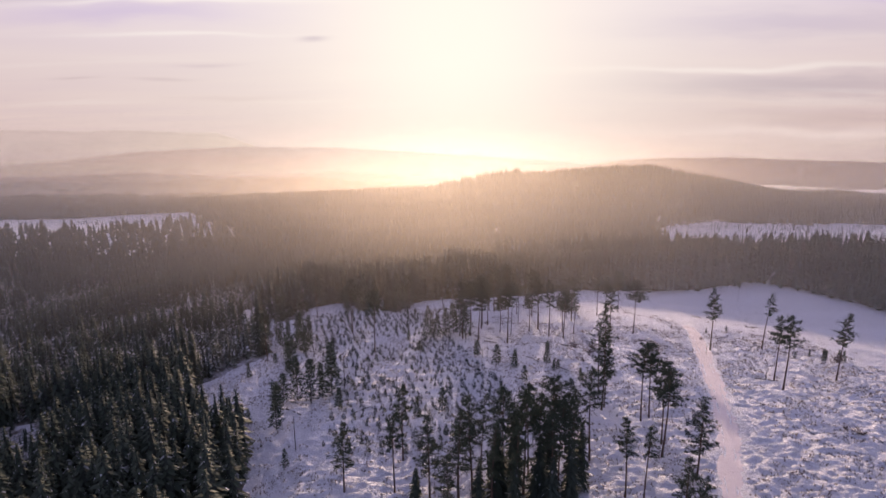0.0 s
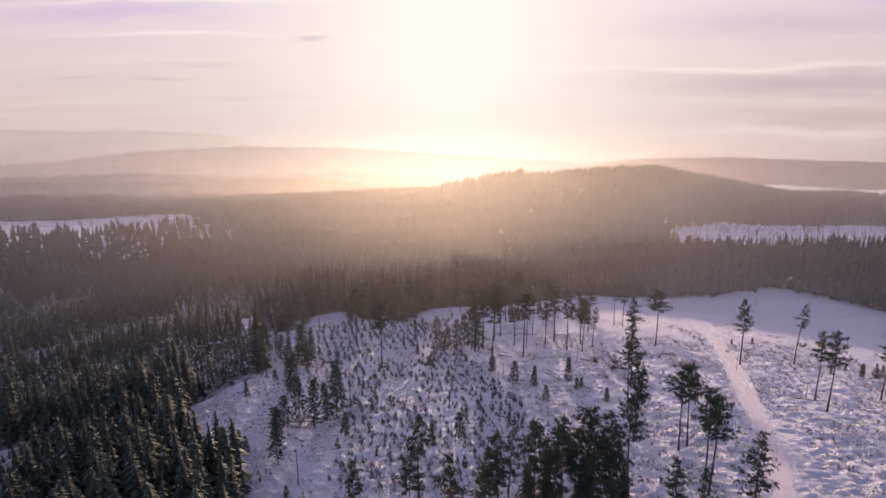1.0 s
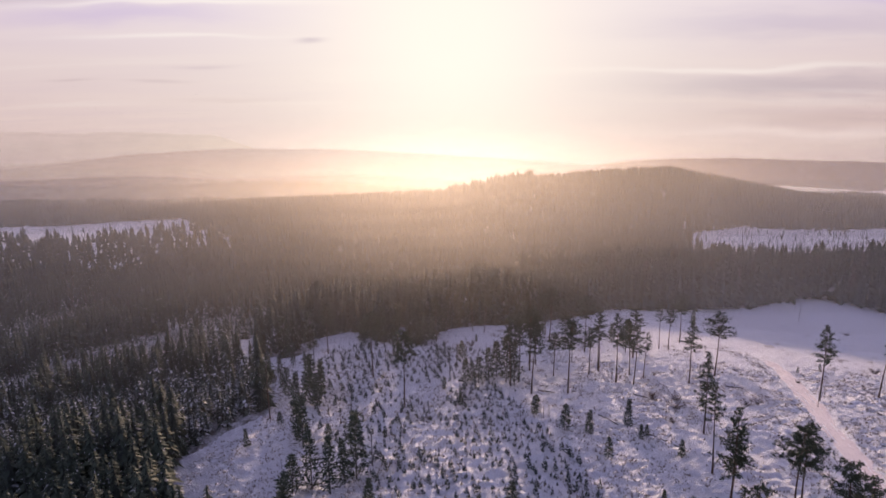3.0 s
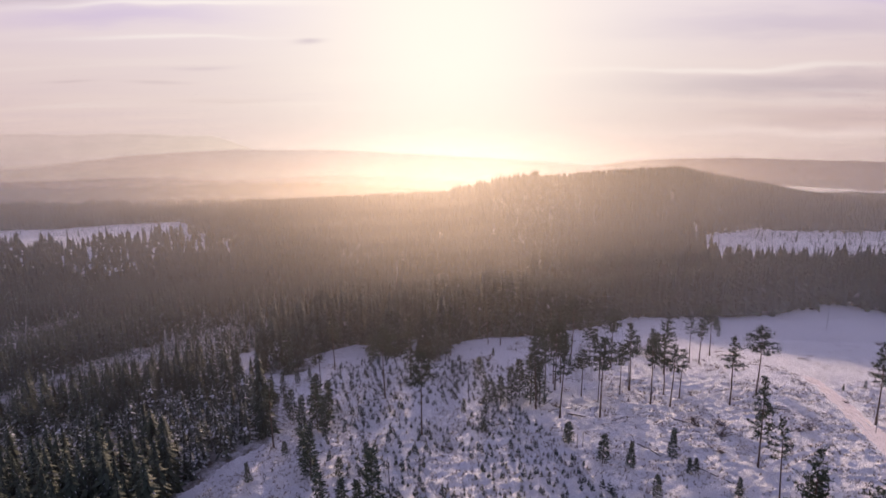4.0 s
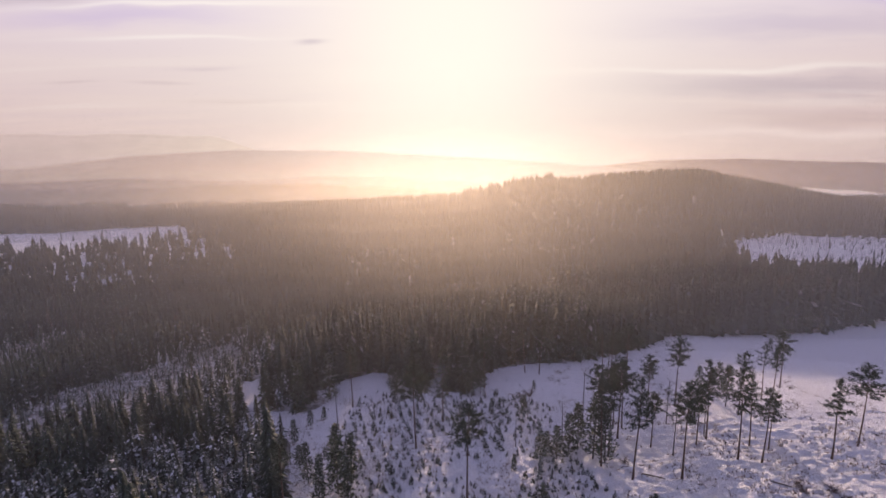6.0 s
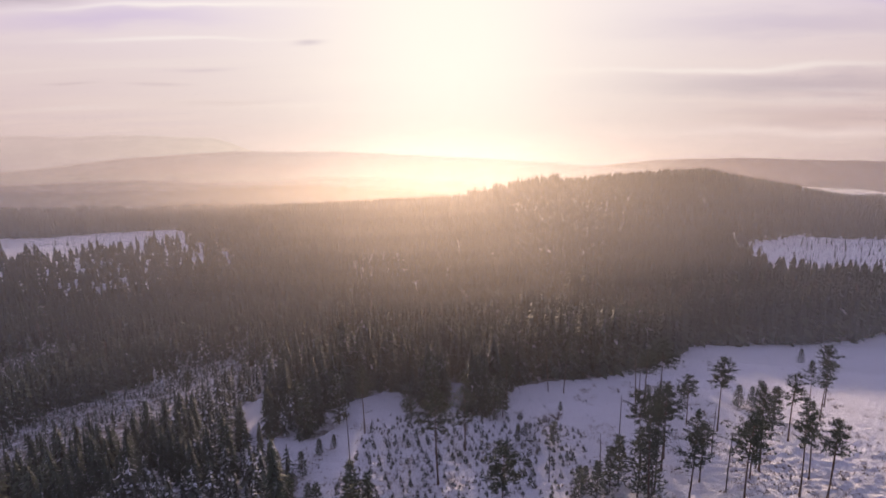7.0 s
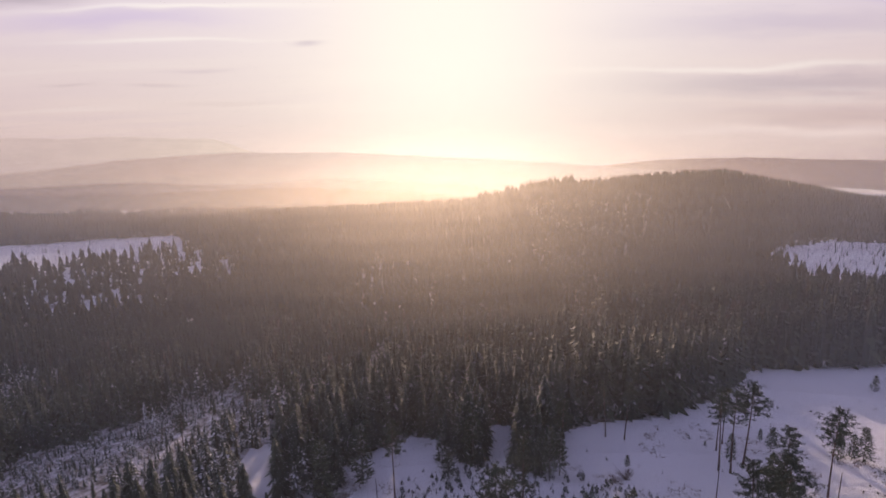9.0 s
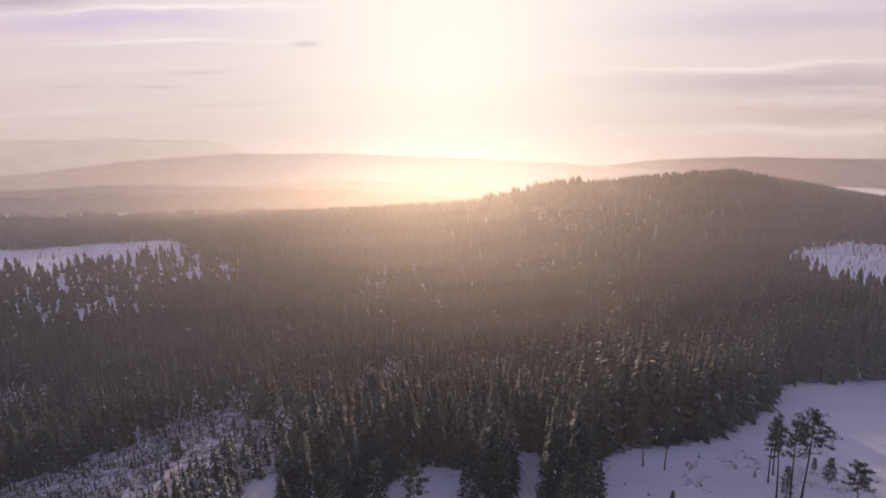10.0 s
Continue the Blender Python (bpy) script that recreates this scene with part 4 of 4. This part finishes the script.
SNAGS = ((-28.7, 102.2, 7.7), (12.8, 149.2, 3.3), (150.8, 280, 9), (31.8, 180.1, 10), (-48.4, 188.1, 11.7), (11.4, 148.1, 3.2), (-24.1, 131.3, 8.5), (-31.1, 149.9, 6.5), (78.3, 158.1, 3.7), (-41.9, 132.5, 2), (83.5, 136.1, 4.7), (22, 172, 12), (26, 186, 11), (8, 189, 12), (1, 178, 9), (-9, 176, 8))
for i, (x, y, h) in enumerate(SNAGS):
    v, f = snag_mesh(300 + i, h)
    ob = new("dead_trunk", mesh_from("dead_trunk", v, f, [GREY_BARK], smooth=True))
    ob.location = (x, y, float(ground_z(x, y)) - 0.1)
    tagged(ob, "bare dead trunk standing in snow" if h > 5 else "short broken stump standing in snow", "dead tree", "bare standing trunks")


def shrub_mesh(seed, stems=26, twigs=4):
    rng = random.Random(seed)
    pieces = []
    for _ in range(stems):
        a, l = rng.uniform(0, 6.283), rng.uniform(0.5, 1.0)
        q = rng.uniform(0.3, 1.1)
        e = np.array([math.cos(a) * l * q, math.sin(a) * l * q, l * (1.25 - 0.6 * q)])
        b = np.array([rng.gauss(0, 0.07), rng.gauss(0, 0.07), 0])
        pieces.append(limb(b, e, 0.016, 0.006))
        for _ in range(twigs):
            q = b + (e - b) * rng.uniform(0.35, 1)
            d = np.array([rng.gauss(0, 0.16), rng.gauss(0, 0.16), rng.uniform(0.02, 0.25)])
            pieces.append(limb(q, q + d, 0.011, 0.004))
    return gather(pieces)


SHRUBS = ((85, 176.5, 1.9), (119.6, 161.7, 4.6), (117, 158, 3.4), (86.4, 106, 3), (84.5, 108, 2.2), (40.1, 161.3, 2.6), (42.5, 153.8, 4.4), (39, 146.1, 2.8), (63.5, 157.4, 3.6), (60.5, 156.5, 2.4), (160, 262, 3), (-2, 203.9, 5.6), (-4.5, 203, 3), (39.1, 158, 3.5), (44.8, 158.3, 4), (119.1, 193.5, 4.5), (128, 196, 4), (46, 176, 2), (72, 184, 1.8), (-14, 150, 2.4), (15, 187, 2.2), (11, 168, 2.6))
scrub_rng = random.Random(612)
LOW_SHRUBS = []
while len(LOW_SHRUBS) < 110:
    x, y = scrub_rng.uniform(20, 150), scrub_rng.uniform(95, 262)
    if inside(x, y, CLEARING) and abs(x - float(track_x(y))) > 4.5 and x < 0.8 * y and value_noise(x, y, 16.0, 88) > 0.42:
        LOW_SHRUBS.append((x, y, scrub_rng.uniform(0.8, 1.9)))
SHRUB_KINDS = [mesh_from("shrub", *shrub_mesh(500 + s), [TWIG]) for s in range(4)]
LOW_KINDS = [mesh_from("shrub", *shrub_mesh(520 + s, 13, 2), [TWIG]) for s in range(4)]
for i, (x, y, h) in enumerate(list(SHRUBS) + LOW_SHRUBS):
    ob = new("shrub", (SHRUB_KINDS if i < len(SHRUBS) else LOW_KINDS)[i % 4])
    ob.matrix_basis = turn_at(x, y, float(ground_z(x, y)) - 0.08, i * 77, (min(h, 4.2) * 0.75, min(h, 4.2) * 0.62))
    tagged(ob, "leafless brown bush with thin twigs in snow", "bush", "leafless bushes on the clearing")


def log_mesh(seed, l):
    rng = random.Random(seed)
    ts = np.linspace(0, 1, 8)
    v, f = tube([(0, 0, l * t) for t in ts], [0.16 * (1 - 0.5 * t) * rng.uniform(0.9, 1.1) for t in ts], 7)
    v = np.stack([v[:, 2], v[:, 1] + 0.15 * np.sin(v[:, 2] * 0.7), v[:, 0]], 1)
    pieces = [(v, f[:, ::-1])]
    for _ in range(int(l * 1.4)):
        q = np.array([rng.uniform(0.3, 1) * l, 0, 0.05])
        pieces.append(limb(q, q + np.array([rng.uniform(-0.2, 0.7), rng.uniform(-0.9, 0.9), rng.uniform(0, 0.7)]), 0.025, 0.006))
    return gather(pieces)


LOGS = ((78, 138, 9, -12), (31, 141.5, 8, -50), (24, 150, 6, -62), (-20, 116, 5, 35), (-36, 121, 6, -40), (10, 167, 5, 10), (13, 164, 4, -25), (15, 166, 5, 60), (62, 170, 4, -20), (49, 176, 5, 15), (36, 162, 4, -35), (-3, 177, 5, -55))
for i, (x, y, l, a) in enumerate(LOGS):
    v, f = log_mesh(700 + i, l)
    ob = new("log", mesh_from("log", v, f, [GREY_BARK], smooth=True))
    e = (x + math.cos(radians(a)) * l, y + math.sin(radians(a)) * l)
    z0, z1 = float(ground_z(x, y)), float(ground_z(*e))
    ob.matrix_basis = pose(x, y, z0 + 0.06, 0, -math.degrees(math.atan2(z1 - z0, l)), a)
    tagged(ob, "fallen branchy log lying in the snow", "log", "fallen logs on the clearing")


# ---- far ridges, their haze painted as emission ----
def ridge(name, y, xs, tops, foot, material, label, rough, seed):
    """A long hill with a wooded, uneven crest."""
    x = np.arange(xs[0], xs[-1], rough)
    t = np.interp(x, xs, tops) + (value_noise(x, x * 0, 260.0, seed) - 0.5) * 14 + (value_noise(x, x * 0, rough * 1.6, seed + 1) - 0.5) * rough * 0.35
    rows = []
    for k, (dy, fall) in enumerate(((-420, 1.0), (-260, 0.72), (-120, 0.30), (-40, 0.07), (0, 0.0), (200, 0.6))):
        rows.append(np.stack([x, y + dy + 30 * (value_noise(x, x * 0 + k, 300.0, seed + 2) - 0.5), t - (t - foot) * fall], 1))
    n = len(x)
    v = np.concatenate(rows)
    i = (np.arange(len(rows) - 1)[:, None] * n + np.arange(n - 1)[None, :]).ravel()
    f = np.stack([i, i + 1, i + n + 1, i + n], 1)
    tagged(new(name, mesh_from(name, v, f, [material], smooth=True)), label, "hill", kind="structure")


ridge("backdrop_far_ridge", 3600, (-4200, -2750, -2050, -1450, -1150), (40, 66, 60, 44, -70), -300, painted_haze_material("haze_far", (0.63, 0.48, 0.44), (0.81, 0.68, 0.56), 2600), "pale wooded ridge far off in haze", 16, 3)
ridge("backdrop_middle_ridge", 1900, (-2800, -1500, -1060, -700, -340, -60, 300, 700), (-70, -50, -12, 3, -2, -20, -45, -80), -300, painted_haze_material("haze_middle", (0.50, 0.37, 0.33), (0.57, 0.50, 0.47), 1000), "hazy wooded ridge beyond the valley", 9, 5)
ridge("backdrop_right_ridge", 2300, (300, 700, 930, 1120, 1480, 1750, 3200), (-110, -70, -57, -54, -72, -80, -90), -320, painted_haze_material("haze_right", (0.29, 0.20, 0.19), (0.74, 0.61, 0.50), 1150), "hazy wooded ridge beyond a snowy field", 9, 7)
# the snow field's sunlit brightness is emitted by its colour as well
ridge("backdrop_snow_field", 1450, (730, 820, 950, 1090, 1160), (-100, -91, -101, -117, -129), -118, painted_haze_material("far_snow_glow", (0.74, 0.62, 0.62), (0.85, 0.72, 0.64), 1200), "far snow-covered field below a wooded ridge", 20, 8)
ridge("backdrop_dark_rise", 1380, (300, 700, 850, 1060, 1400, 2000), (-130, -96, -103, -124, -130, -140), -220, painted_haze_material("haze_rise", (0.23, 0.165, 0.165), (0.49, 0.36, 0.28), 1000), "wooded slope below the far snow field", 5, 11)
ridge("backdrop_valley_wood", 1380, (-1900, -1100, -700, -300, 0, 300), (-58, -52, -48, -46, -52, -110), -220, painted_haze_material("haze_valley", (0.29, 0.21, 0.20), (0.46, 0.38, 0.34), 900), "hazy wooded valley side", 5, 13)
ridge("backdrop_near_ridge", 1000, (-1400, -860, -640, -430, -250, -40, 60), (-38, -36, -33, -28, -27, -40, -70), -80, painted_haze_material("haze_near", (0.20, 0.15, 0.15), (0.38, 0.27, 0.20), 700), "low wooded rise behind the snow field in haze", 4, 9)


# ---- frost mist over the woods ----
def build_mist():
    """Banks of ice mist hanging one behind the other over the woods, each a gently waving veil."""
    vs, fs, n = [], [], 0
    for k, y in enumerate((128, 146, 166, 188, 212, 238, 266, 296, 328, 362, 398, 436, 476, 518, 562, 608, 656, 706)):
        xs = np.linspace(-1.15 * y - 120, 1.15 * y + 60, 60)
        zs = np.linspace(min(float(height(20, y)), float(height(-150, y))) - 14, MIST_TOP, 14)
        X, Z = np.meshgrid(xs, zs)
        Y = y + 9 * (value_noise(X, Z * 1.5, 90.0, 40 + k) - 0.5) + 0.00006 * (X - 20) ** 2
        vs.append(np.stack([X.ravel(), Y.ravel(), Z.ravel()], 1))
        i = (np.arange(13)[:, None] * 60 + np.arange(59)[None, :]).ravel()
        fs.append(np.stack([i, i + 1, i + 61, i + 60], 1) + n)
        n += X.size
    me = mesh_from("frost_mist", np.concatenate(vs), np.concatenate(fs), [MIST], smooth=True)
    tagged(new("frost_mist", me), "thin golden frost mist hanging over the woods", "mist", kind="stuff")


build_mist()
